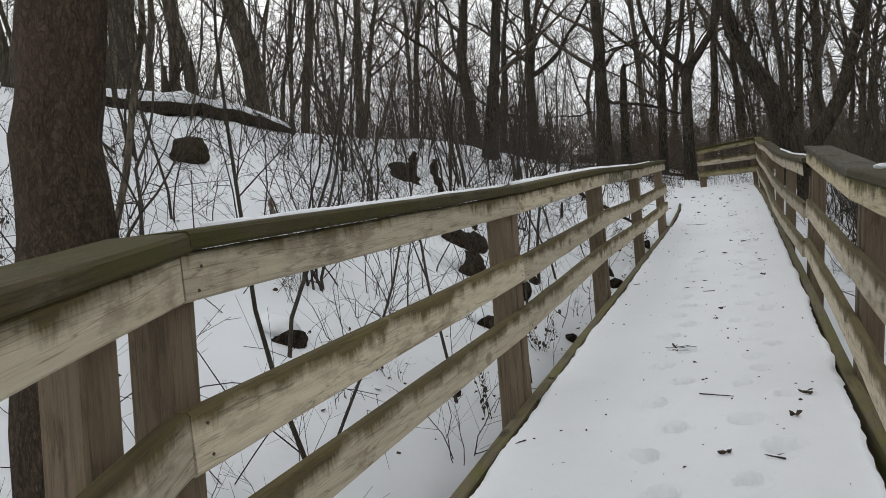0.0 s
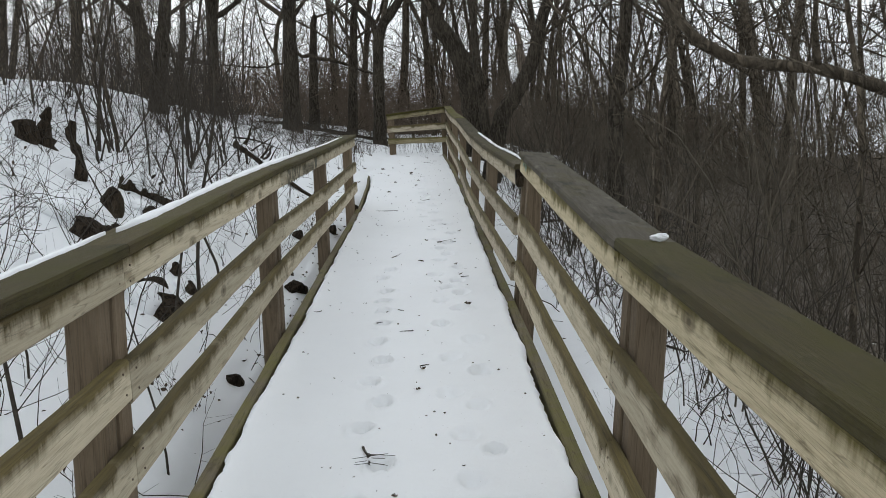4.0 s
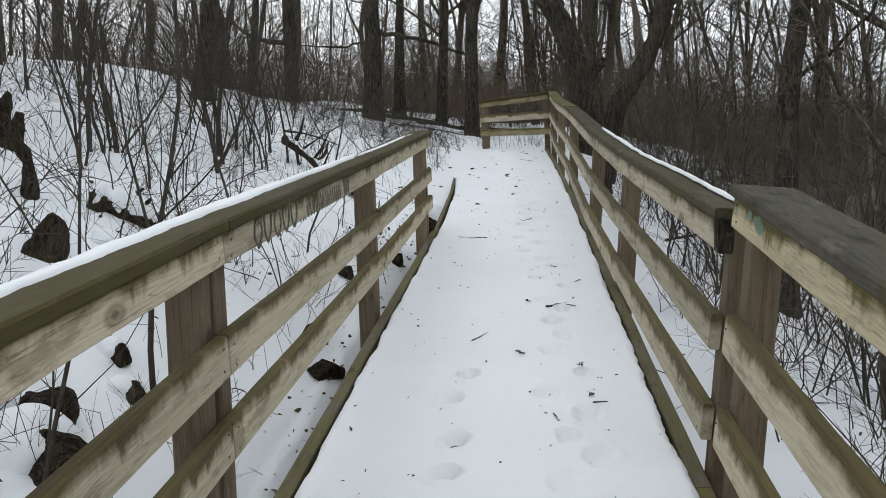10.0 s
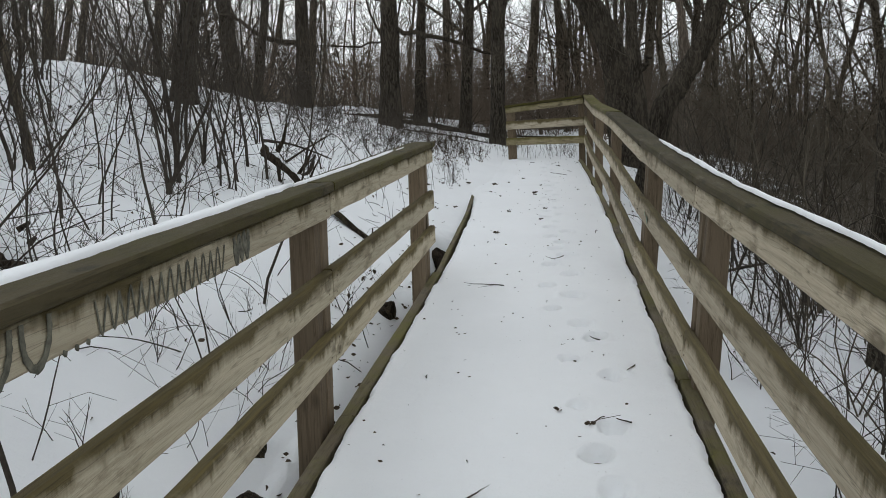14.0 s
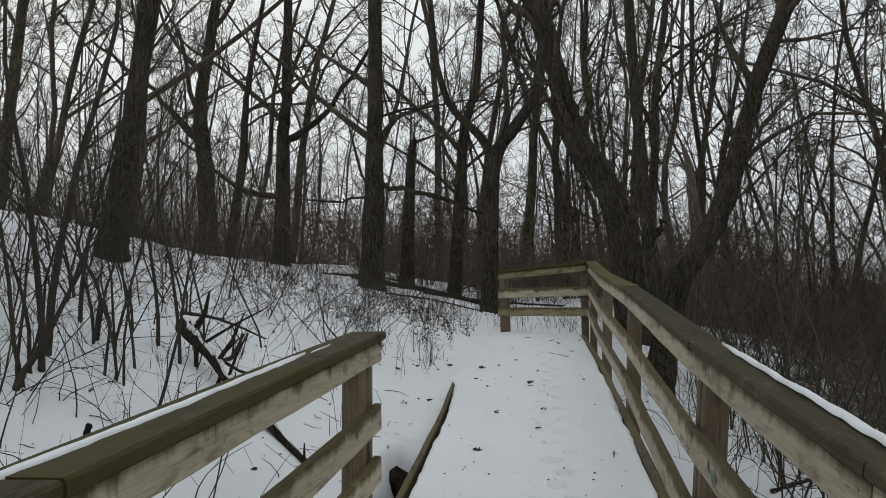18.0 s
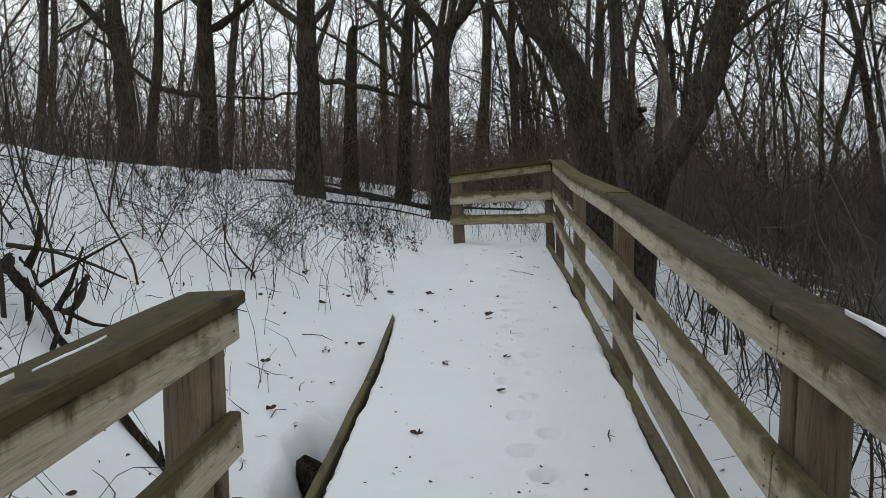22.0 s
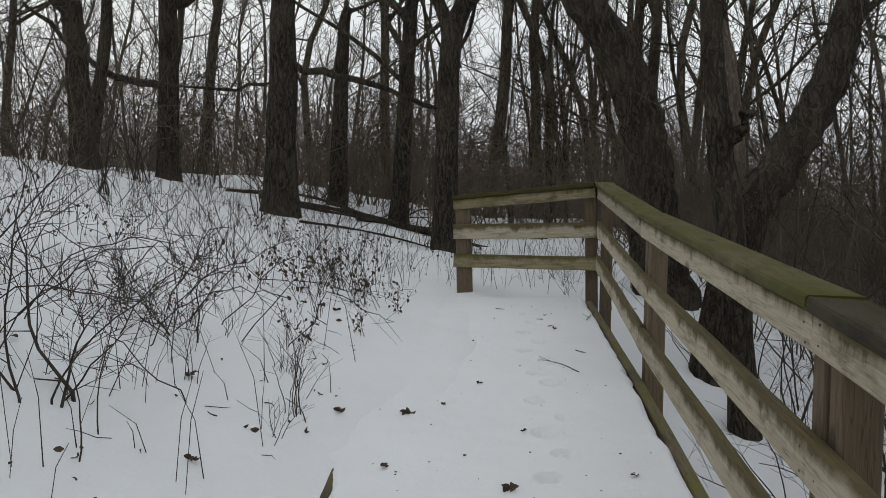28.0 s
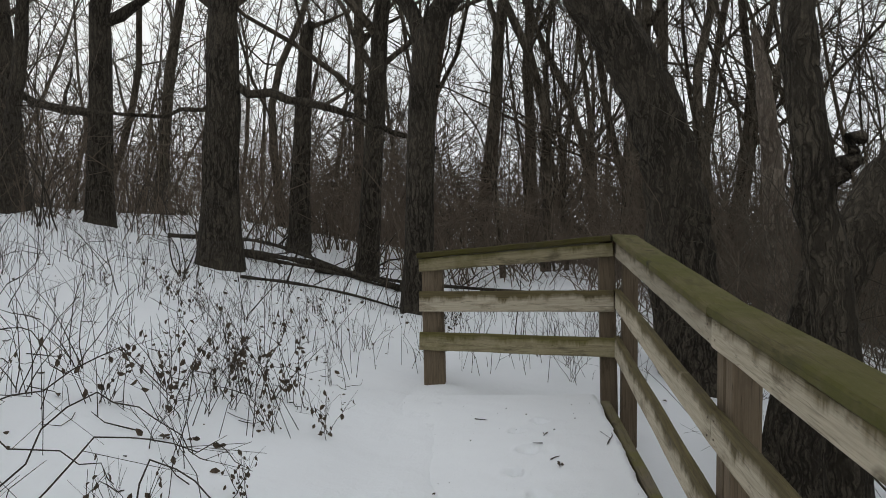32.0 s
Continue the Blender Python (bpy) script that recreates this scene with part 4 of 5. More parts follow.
tagged(new("far_woods", mesh_of("far_woods", v, q, M_BARKHAZE)), "distant grey stems closing the woods", "woods", kind="stuff")

# ---- undergrowth ----


def bush_lines(x, y, h, stems, lines, r=0.006, spread=0.35, level=2, count=4, bend=0.12):
    z = ground_z(x, y)
    for _ in range(stems):
        a = wr.uniform(0, 6.28)
        d = (math.cos(a) * spread, math.sin(a) * spread, 1)
        p = crooked((x + wr.uniform(-0.12, 0.12), y + wr.uniform(-0.12, 0.12), z - 0.05), d, h * wr.uniform(0.6, 1.1), 6, bend, 0.0)
        rr = np.linspace(r, r * 0.35, len(p))
        lines.append((p, rr, 4, 0))
        sprout(p, rr, level, lines, 0.75, count, 0.45, 0.2, 0.15, r * 0.28, 0.02)


def stuff(name, label, lines, mat):
    lines = [t for t in lines if not in_way(t[0])]
    v, q = tubes(lines)
    return tagged(new(name, mesh_of(name, v, q, mat)), label, "brush", kind="stuff")


lines = []
for _ in range(600):
    x, y = 2.0 + wr.random() ** 1.2 * 13, wr.uniform(-2, 34)
    bush_lines(x, y, wr.uniform(1.6, 4.0), 3, lines, wr.uniform(0.004, 0.009), 0.45, 2, 5, 0.22)
for _ in range(620):
    x, y = 2.6 + wr.random() * 8, wr.uniform(0, 30)
    bush_lines(x, y, wr.uniform(0.7, 1.7), 4, lines, wr.uniform(0.005, 0.009), 0.9, 1, 5)
stuff("thicket", "dense grey leafless thicket beside the ramp", lines, M_BRUSH)
lines = []
for _ in range(200):
    x, y = wr.uniform(1.35, 3.0), wr.uniform(-2, 17)
    bush_lines(x, y, wr.uniform(0.5, 1.4), 3, lines, wr.uniform(0.003, 0.006), 0.5, 2, 3, 0.2)
for _ in range(110):
    x, y = wr.uniform(1.7, 3.8), wr.uniform(-1, 17)
    bush_lines(x, y, wr.uniform(1.1, 2.2), 2, lines, wr.uniform(0.006, 0.012), 0.16, 2, 4, 0.15)
stuff("thicket", "dark thin stems growing under the railing", lines, M_TWIG)
lines = []
for _ in range(420):
    x, y = wr.uniform(-14, 10), wr.uniform(20.5, 36)
    if abs(x + 0.3) < 1.6 and y < 21:
        continue
    bush_lines(x, y, wr.uniform(1.0, 3.2), 3, lines, wr.uniform(0.004, 0.008), 0.5, 2, 5, 0.25)
for _ in range(170):
    x, y = wr.uniform(0.8, 4.8), wr.uniform(18.4, 27)
    bush_lines(x, y, wr.uniform(1.0, 2.8), 3, lines, wr.uniform(0.004, 0.007), 0.6, 2, 4, 0.25)
for _ in range(900):
    # low tangle that closes the view under the far trees
    x, y = wr.uniform(-16, 13), wr.uniform(23, 40)
    if x < -4.5 and wr.random() < 0.65:
        continue
    z, h = ground_z(x, y), wr.uniform(0.8, 2.6)
    foot = np.array((x, y, z - 0.1))
    for _ in range(5):
        tip = foot + np.array((wr.gauss(0, 0.6), wr.gauss(0, 0.3), wr.uniform(0.5, 1.1))) * h
        mid = (foot + tip) / 2 + np.array((wr.uniform(-0.2, 0.2), 0, wr.uniform(0, 0.3))) * h
        lines.append(([foot, mid, tip], [0.009, 0.007, 0.005], 3, 0))
        for _ in range(4):
            k = wr.uniform(0.2, 1)
            a0 = mid * (1 - k) + tip * k
            end = a0 + np.array((wr.gauss(0, 0.5), wr.gauss(0, 0.2), wr.uniform(-0.1, 0.6))) * h * 0.5
            lines.append(([a0, end], [0.006, 0.0045], 3, 0))
stuff("thicket", "reddish grey brush between the trees", lines, M_RED)
lines = []
for _ in range(600):
    x, y = wr.uniform(-30, 28), wr.uniform(-4, 50)
    if abs(x) < 13 and y < 30:
        continue
    bush_lines(x, y, wr.uniform(1.5, 4.2), 3, lines, wr.uniform(0.009, 0.015), 0.5, 1, 7, 0.22)
stuff("thicket", "distant brush filling the woodland floor", lines, M_BRUSH)
lines = []
for _ in range(120):
    x = -2.4 - wr.random() * 10
    y = wr.uniform(-3, 26)
    if y > 9.5 and x > -3.4 - (y - 9.5) * 0.1:
        continue
    bush_lines(x, y, wr.uniform(0.8, 2.2), 2, lines, wr.uniform(0.004, 0.007), 0.14, 2, 3, 0.16)
for _ in range(210):
    x, y = -1.1 - wr.random() ** 1.2 * 4.5, wr.uniform(-2.5, 19)
    if y > 9.3 and x > -2.0 - 0.12 * (y - 9.3):
        continue
    bush_lines(x, y, wr.uniform(0.35, 1.0), 3, lines, wr.uniform(0.0022, 0.004), 0.9, 1, 5, 0.27)
for _ in range(170):
    # brush along the brow of the slope
    x, y = wr.uniform(-10.5, -4.4), wr.uniform(4, 21)
    bush_lines(x, y, wr.uniform(0.6, 1.9), 3, lines, wr.uniform(0.003, 0.006), 0.4, 2, 3, 0.24)
stuff("thicket", "leafless scrub on the snowy slope", lines, M_TWIG)

lines = []
for k in range(200):
    x, y = -1.25 - wr.random() ** 1.1 * 3.6, wr.uniform(-1.5, 12.5)
    if y > 9.3 and x > -2.0 - 0.12 * (y - 9.3):
        continue
    z, a, ln = ground_z(x, y), wr.uniform(0, 6.28), wr.uniform(0.6, 1.7)
    up = ln * wr.uniform(0.25, 0.6)
    droop = wr.uniform(0.3, 0.95)
    pts = []
    for f in (0, 0.2, 0.45, 0.7, 1.0):
        side = wr.gauss(0, 0.04) * ln
        pts.append((x + math.cos(a) * ln * f * 0.8 + side, y + math.sin(a) * ln * f * 0.8 - side, z - 0.03 + up * 4 * f * (1 - droop * f) * (0.6 if droop > 0.6 else 0.35)))
    r = wr.uniform(0.0018, 0.0045)
    p = smooth_line(pts, 10)
    rr = np.linspace(r, r * 0.35, 10)
    lines.append((p, rr, 4, 0))
    sprout(p, rr, 1, lines, 0.8, 4, 0.35, 0.25, 0.25, 0.0014, 0.02)
stuff("whips", "tangled thin leafless whips arching over the snow", lines, M_TWIG)

# ---- saplings as single plants ----


def sapling_proto(seed, h, r, level=2, count=5, spread=0.12):
    global RNG
    RNG = np.random.default_rng(seed)
    p = crooked((0, 0, -0.08), (spread, 0, 1), h, 8, 0.11, 0.0)
    rr = np.linspace(r, r * 0.3, len(p))
    t = []
    sprout(p, rr, level, t, 0.7, count, 0.4, 0.16, 0.25, 0.0016, 0.05)
    v, q = tubes([(p, rr, 6, 0)])
    v2, q2 = tubes(t)
    return mesh_of("stem", v, q, M_TWIG), mesh_of("crown", v2, q2, M_TWIG)


SAPS = [sapling_proto(41, 1.5, 0.007, 2, 7, 0.2), sapling_proto(42, 2.2, 0.012, 2, 8), sapling_proto(43, 1.1, 0.0055, 2, 7, 0.35), sapling_proto(44, 1.9, 0.009, 2, 9, 0.4), sapling_proto(45, 2.8, 0.02, 2, 8, 0.06), sapling_proto(46, 1.3, 0.0065, 2, 7, 0.7)]


def sapling(k, x, y, size=1.0, turn=None):
    z = ground_z(x, y)
    m = Matrix.Translation((x, y, z)) @ Matrix.Rotation(wr.uniform(0, 6.28) if turn is None else turn, 4, "Z") @ Matrix.Scale(size, 4)
    for _ in range(9):
        if not (reaches_way(SAPS[k][0], m) or reaches_way(SAPS[k][1], m)):
            break
        m = m @ Matrix.Rotation(0.7, 4, "Z")
    else:
        return
    ob = thing("sapling", "thin dark leafless sapling rising from the snow", "sapling", (x, y, z), "saplings")
    part("stem", SAPS[k][0], None, ob, "", m)
    part("crown", SAPS[k][1], None, ob, "", m)


for x, y, k, s in ((-3.02, 9.6, 4, 1.3), (-2.87, 9.3, 4, 1.1), (-3.6, 8.0, 4, 1.2), (-3.75, 8.1, 1, 1.2), (-1.5, 3.2, 1, 0.9), (-1.9, 2.0, 0, 1), (-1.4, 0.9, 1, 1), (-1.7, -0.2, 3, 1), (-1.3, -1.0, 1, 1.1), (-2.2, 0.4, 1, 1.1), (-1.15, 1.7, 0, 0.9),
                   (-1.6, 5.0, 1, 1), (-2.3, 5.6, 0, 1), (-1.6, 6.6, 0, 0.7), (-2.1, 7.3, 1, 1), (-1.75, 10.85, 0, 0.6), (-1.61, 12.14, 5, 0.55), (-1.63, 12.34, 0, 0.45), (-2.95, 7.67, 1, 0.9), (-1.7, 4.61, 4, 0.85), (-2.63, 10.0, 1, 0.9), (-2.64, 11.2, 1, 0.9), (-2.5, 10.4, 4, 0.7), (-2.75, 10.6, 4, 0.75), (-2.3, 11.6, 1, 0.7), (-3.3, 10.5, 4, 0.9)):
    sapling(k, x, y, s)
n = 0
while n < 120:
    x, y = -1.5 - wr.random() ** 1.2 * 4.2, wr.uniform(-2.5, 17)
    if y > 9.3 and x > -2.2 - 0.15 * (y - 9.3):
        continue
    sapling(wr.choice((0, 0, 2, 2, 3, 5, 5, 1)), x, y, wr.uniform(0.5, 1.1))
    n += 1
n = 0
while n < 60:
    x, y = wr.uniform(-5, 0.9), wr.uniform(17.8, 23)
    if x > -1.2 and y < 18.2:
        continue
    sapling((0, 2, 5)[n % 3], x, y, wr.uniform(0.35, 0.75))
    n += 1
# shrubs of several stems from one foot


def shrub(x, y, stems, h, r, spread, seed):
    global RNG
    RNG = np.random.default_rng(seed)
    z = ground_z(x, y)
    ob = thing("shrub", "dark leafless shrub with several crooked stems from one foot", "shrub", (x, y, z), "many-stemmed shrubs")
    for k in range(stems):
        a = 6.283 * (k + RNG.random()) / stems
        d = (math.cos(a) * spread * RNG.uniform(0.0, 1.1), math.sin(a) * spread * RNG.uniform(0.0, 1.1), 1)
        rr0 = r * RNG.uniform(0.45, 1.0)
        p = crooked((math.cos(a) * r * 1.6 + RNG.normal(0, 0.06), math.sin(a) * r * 1.6 + RNG.normal(0, 0.06), -0.08), d, h * RNG.uniform(0.4, 1.1), 9, 0.17, 0.07)
        rr = np.linspace(rr0, rr0 * 0.25, len(p))
        t = [(p, rr, 6, 0)]
        sprout(p, rr, 2, t, 0.85, 8, 0.4, 0.25, 0.1, 0.0016, 0.03)
        t = t[:1] + [e for e in t[1:] if not in_way(e[0] + np.array((x, y, z)))]
        v, q = tubes(t)
        part("stem", mesh_of("stem", v, q, M_TWIG), M_TWIG, ob, "", Matrix.Translation((x, y, z)))


for k, (x, y, n, h, r, sp) in enumerate(((-2.83, 9.05, 5, 3.0, 0.022, 0.3), (-2.95, 10.2, 5, 2.4, 0.015, 0.25), (-2.5, 9.6, 4, 1.9, 0.012, 0.3), (-3.6, 10.9, 6, 2.7, 0.014, 0.35), (-3.5, 8.2, 5, 2.8, 0.017, 0.35), (-4.3, 9.7, 5, 2.6, 0.014, 0.35), (-4.2, 12.0, 5, 2.3, 0.012, 0.35), (-5.1, 11.2, 5, 2.6, 0.014, 0.35),
                                         (-3.1, 11.9, 5, 1.9, 0.011, 0.4), (-2.9, 3.0, 6, 2.2, 0.014, 0.45), (-3.4, 4.6, 6, 2.6, 0.016, 0.4), (-2.6, 1.6, 6, 2.0, 0.013, 0.5), (-3.3, 0.4, 6, 2.4, 0.016, 0.45), (-4.2, 5.8, 7, 2.8, 0.018, 0.4), (-2.2, 6.4, 5, 1.6, 0.01, 0.5), (-4.6, 2.4, 7, 2.8, 0.018, 0.4), (-3.2, 13.3, 5, 1.3, 0.008, 0.55), (-2.6, 12.6, 5, 1.2, 0.007, 0.6),
                                         (-3.0, 19.4, 5, 1.5, 0.01, 0.35), (-4.4, 18.2, 6, 1.8, 0.011, 0.4), (-5.6, 15.6, 6, 2.4, 0.014, 0.35), (-5.0, 20.6, 6, 2.0, 0.012, 0.35), (-1.9, 12.42, 6, 1.3, 0.010, 0.8), (-1.83, 13.58, 5, 0.95, 0.006, 0.9), (-3.38, 7.6, 3, 3.2, 0.02, 0.16))):
    shrub(x, y, n, h, r, sp, 820 + k)
# arching brambles
for k in range(27):
    x, y = (wr.uniform(-3.3, -2.2), wr.uniform(11.8, 13.8)) if k < 10 else (wr.gauss(-1.95, 0.22), wr.gauss(13.8, 0.4))
    RNG = np.random.default_rng(300 + k)
    z = ground_z(x, y)
    a = wr.uniform(-0.9, 0.7) + (3.14 if k % 3 == 0 else 0)
    L = wr.uniform(0.7, 1.15) if k < 10 else wr.uniform(0.45, 1.0)
    pts = [(L * f * math.cos(a), L * f * math.sin(a) * 0.6, -0.05 + (wr.uniform(0.55, 0.8) if k < 10 else wr.uniform(0.4, 0.62)) * 4 * (f * (1 - 0.82 * f)) * 0.55) for f in (0, 0.2, 0.45, 0.7, 0.9, 1.0)]
    p = smooth_line(pts, 14)
    p[1:-1] += RNG.normal(0, 0.012, (12, 3))
    r = np.linspace(0.0036, 0.0014, 14)
    shoots = []
    sprout(p, r, 1, shoots, 0.7, 5, 0.3, 0.2, 0.2, 0.0012, 0.02)
    ob = thing("bramble", "arching dark bramble cane over the snow", "bramble", (x, y, z), "bramble canes")
    for name, t in [("cane", (p, r, 5, 0))] + [("shoot", t) for t in shoots]:
        v, q = tubes([t])
        part(name, mesh_of(name, v, q, M_TWIG), M_TWIG, ob, "", Matrix.Translation((x, y, z)))

# ---- logs, stumps and stones on the slope ----


def log(name, label, pts, r0, r1, mat=None, snow=0.0, knobs=3, category="log"):
    mat = mat or M_ROT
    b = Vector(pts[0])
    p = smooth_line(pts, 12) - np.array(b)
    p[1:-1] += RNG.normal(0, r0 * 0.12, (10, 3))
    r = np.linspace(r0, r1, 12) * (1 + RNG.normal(0, 0.16, 12))
    lines = [(p, r, 14, 0.13)]
    if knobs:
        sprout(p, r, 1, lines, 0.9, knobs, 0.3, 0.2, 0.2, 0.006)
        lines = lines[:1] + [e for e in lines[1:] if not in_way(e[0] + np.array(b))]
    v, q = tubes(lines[:1])
    caps = [(p[0], r[0]), (p[-1], r[-1])]
    ob = thing(name, label, category, b)
    part("wood", mesh_of("wood", v, q, mat), mat, ob, "", Matrix.Translation(b))
    for e in lines[1:]:
        v, q = tubes([e])
        part("limb", mesh_of("limb", v, q, mat), mat, ob, "", Matrix.Translation(b))
    for k, (c, rr) in enumerate(caps):
        d = Vector(p[1] - p[0] if k == 0 else p[-1] - p[-2]).normalized()
        bm = bmesh.new()
        bmesh.ops.create_circle(bm, cap_ends=True, segments=14, radius=rr * 0.98)
        for vert in bm.verts:
            vert.co.z += prng.uniform(-0.12, 0.12) * rr
        m = Matrix.Translation(Vector(c) + b) @ d.to_track_quat("Z", "Y").to_matrix().to_4x4()
        part("end_grain", bm, mat, ob, "", m)
    if snow:
        sp = p.copy()
        sp[:, 2] += r * 0.75
        sr = r * snow * (1 + RNG.normal(0, 0.12, 12))
        sr[[0, -1]] *= 0.3
        v, q = tubes([(sp, sr, 12, 0.05)])
        part("snow_cover", mesh_of("snow_cover", v, q, M_SNOW), M_SNOW, ob, "snow lying along the top", Matrix.Translation(b))
    return ob


def on(x, y, up=0.0):
    return (x, y, ground_z(x, y) + up)


def broken_lump(seed, w, high, cuts, sub=4):
    """A lump broken along flat faces, with splintered ridges between them."""
    r = random.Random(int(seed * 100))
    planes = []
    for _ in range(cuts):
        d = Vector((r.gauss(0, 1), r.gauss(0, 1), r.gauss(0, 0.8)))
        planes.append((d.normalized(), r.uniform(0.5, 0.82)))
    bm = bmesh.new()
    bmesh.ops.create_icosphere(bm, subdivisions=sub, radius=1)
    for vert in bm.verts:
        c = vert.co.copy()
        for d, far in planes:
            over = c.dot(d) - far
            if over > 0:
                c -= d * over * 0.94
        k = 1 + 0.1 * noise.noise(c * 2.1 + Vector((seed, 0, 0))) - 0.16 * abs(noise.noise(Vector((c.x * 7, c.y * 7, c.z * 1.6)) + Vector((seed, 3, 0))))
        vert.co = Vector((c.x * w * 1.35, c.y * w * 1.05, c.z * high)) * k
    for f in bm.faces:
        f.smooth = False
    return bm


def chunk(x, y, wide, high, seed, snow=True, label="dark rotten wood chunk half buried in snow"):
    """A broken lump of rotten stump, sunk into the slope, with snow lying over its uphill side."""
    z = ground_z(x, y)
    w, high = wide / 1.9, high * 0.85
    lean = Matrix.Rotation(0.4 * math.sin(seed * 3.1), 4, "X") @ Matrix.Rotation(0.35 * math.sin(seed * 1.7), 4, "Y") @ Matrix.Rotation(seed * 1.9, 4, "Z")
    ob = thing("rotten_stump", label, "stump", (x, y, z), "rotten stumps")
    part("wood", broken_lump(seed, w, high, 9), M_ROT, ob, "", Matrix.Translation((x, y, z + high * 0.1)) @ lean)
    if snow:
        bm = bmesh.new()
        bmesh.ops.create_icosphere(bm, subdivisions=4, radius=1)
        for vert in bm.verts:
            c = vert.co
            k = 1 + 0.22 * noise.noise(c * 1.4 + Vector((seed, 9, 0))) + 0.06 * noise.noise(c * 4 + Vector((seed, 1, 0)))
            vert.co = Vector((c.x * w * 1.5, c.y * w * 1.35, c.z * high * (0.75 if c.z > 0 else 0.9))) * k
        for f in bm.faces:
            f.smooth = True
        part("snow_cap", bm, M_SNOW, ob, "rounded snow pillow", Matrix.Translation((x - w * 0.95, y + w * 0.6, ground_z(x - w * 0.95, y + w * 0.6) + high * 0.2)) @ Matrix.Rotation(0.45, 4, "Y"))


RNG = np.random.default_rng(501)
for k, (x, y, w, h, snow) in enumerate(((-1.9, 3.98, 0.24, 0.2, True), (-1.69, 3.68, 0.25, 0.2, True), (-2.65, 5.45, 0.22, 0.26, False), (-2.46, 4.62, 0.4, 0.25, True), (-2.47, 6.0, 0.15, 0.1, True), (-1.92, 4.75, 0.1, 0.09, True), (-1.74, 4.5, 0.11, 0.1, True), (-1.26, 6.13, 0.17, 0.13, False), (-1.1, 5.66, 0.2, 0.13, False), (-4.47, 3.0, 0.34, 0.2, True),
                                        (-3.97, 6.9, 0.3, 0.22, True), (-3.32, 1.16, 0.24, 0.13, True), (-2.15, 3.75, 0.3, 0.22, True), (-1.3, 7.4, 0.14, 0.1, False), (-1.6, 2.4, 0.16, 0.1, True), (-2.3, 0.6, 0.18, 0.1, True), (-1.5, 1.0, 0.13, 0.08, False), (-1.05, 8.3, 0.14, 0.1, False), (-3.0, 3.9, 0.14, 0.1, True), (-1.15, 3.2, 0.12, 0.08, False), (-2.1, 5.3, 0.12, 0.08, True), (-1.55, 5.4, 0.1, 0.07, True), (-0.86, 9.72, 0.17, 0.3, False), (-0.85, 10.1, 0.2, 0.34, False))):
    chunk(x, y, w, h, 1.2 + 1.37 * k, snow)
log("broken_stump", "thin upright splintered stump on the slope", [on(-3.26, 2.24, -0.1), on(-3.24, 2.24, 0.15), on(-3.25, 2.25, 0.32)], 0.035, 0.016, M_SNAG, 0.0, 0, "stump")
log("broken_stump", "thin upright splintered stump on the slope", [on(-2.18, 8.5, -0.1), on(-2.17, 8.5, 0.1), on(-2.15, 8.5, 0.22)], 0.022, 0.015, M_ROT, 0.0, 0, "stump")
log("fallen_log", "long fallen log with snow along its top", [on(-6.2, 3.6, 0.02), on(-5.8, 4.5, 0.1), on(-5.62, 5.2, 0.1), on(-5.35, 5.9, 0.06), on(-5.36, 6.8, 0.03)], 0.13, 0.055, None, 0.85, 7)
log("fallen_log", "short dark broken log half buried in snow", [on(-2.9, 6.6, 0.03), on(-2.62, 6.68, 0.06), on(-2.3, 6.74, -0.01)], 0.095, 0.035, None, 1.05, 2)
log("broken_stump", "upright splintered grey stump on the slope", [on(-3.8, 7.1, -0.1), on(-3.83, 7.1, 0.2), on(-3.78, 7.12, 0.42)], 0.085, 0.03, M_ROT, 0.0, 0, "stump")
log("broken_stump", "thin upright splintered stump on the slope", [on(-3.2, 6.25, -0.1), on(-3.16, 6.25, 0.15), on(-3.24, 6.26, 0.33), on(-3.22, 6.27, 0.52)], 0.065, 0.025, M_ROT, 0.0, 0, "stump")
log("fallen_branch", "thick broken branch with forked limbs in snow", [on(-2.6, 10.62, 0.2), on(-2.4, 10.48, 0.17), on(-2.03, 10.15, 0.08), on(-1.32, 9.53, 0.0)], 0.055, 0.026, M_ROT, 0.55, 15, "branch")
log("fallen_branch", "forked dead limb sticking up from the snow", [on(-2.2, 10.3, 0.12), on(-2.08, 10.32, 0.24), on(-2.03, 10.33, 0.4)], 0.022, 0.01, M_TWIG, 0.0, 2, "branch")
log("fallen_branch", "bent dead limb reaching over the snow", [on(-2.6, 10.62, 0.3), on(-2.3, 10.62, 0.36), on(-1.95, 10.6, 0.33)], 0.013, 0.005, M_TWIG, 0.0, 4, "branch")
for a, b2, r in (((-3.9, 22.3), (-0.6, 20.9), 0.09), ((-3.4, 21.7), (-1.2, 21.3), 0.06), ((-2.4, 21.9), (0.3, 21.8), 0.07), ((-4.8, 23.5), (-2.0, 22.6), 0.08), ((-2.9, 20.6), (-1.2, 20.4), 0.045), ((2.2, 16.1), (3.6, 17.9), 0.08), ((2.5, 15.6), (4.2, 16.6), 0.06), ((1.9, 12.5), (3.4, 14.1), 0.05), ((1.6, 4.6), (2.2, 5.0), 0.035)):
    mid = ((a[0] + b2[0]) / 2, (a[1] + b2[1]) / 2)
    r *= 0.42
    log("fallen_log", "dark fallen log lying among the trees", [on(*a, r), on(mid[0], mid[1] + 0.2, r * 2.5), on(*b2, r * 0.8)], r, r * 0.45, M_BARK, 0.0, 14)

# ---- dry weeds with curled leaves ----


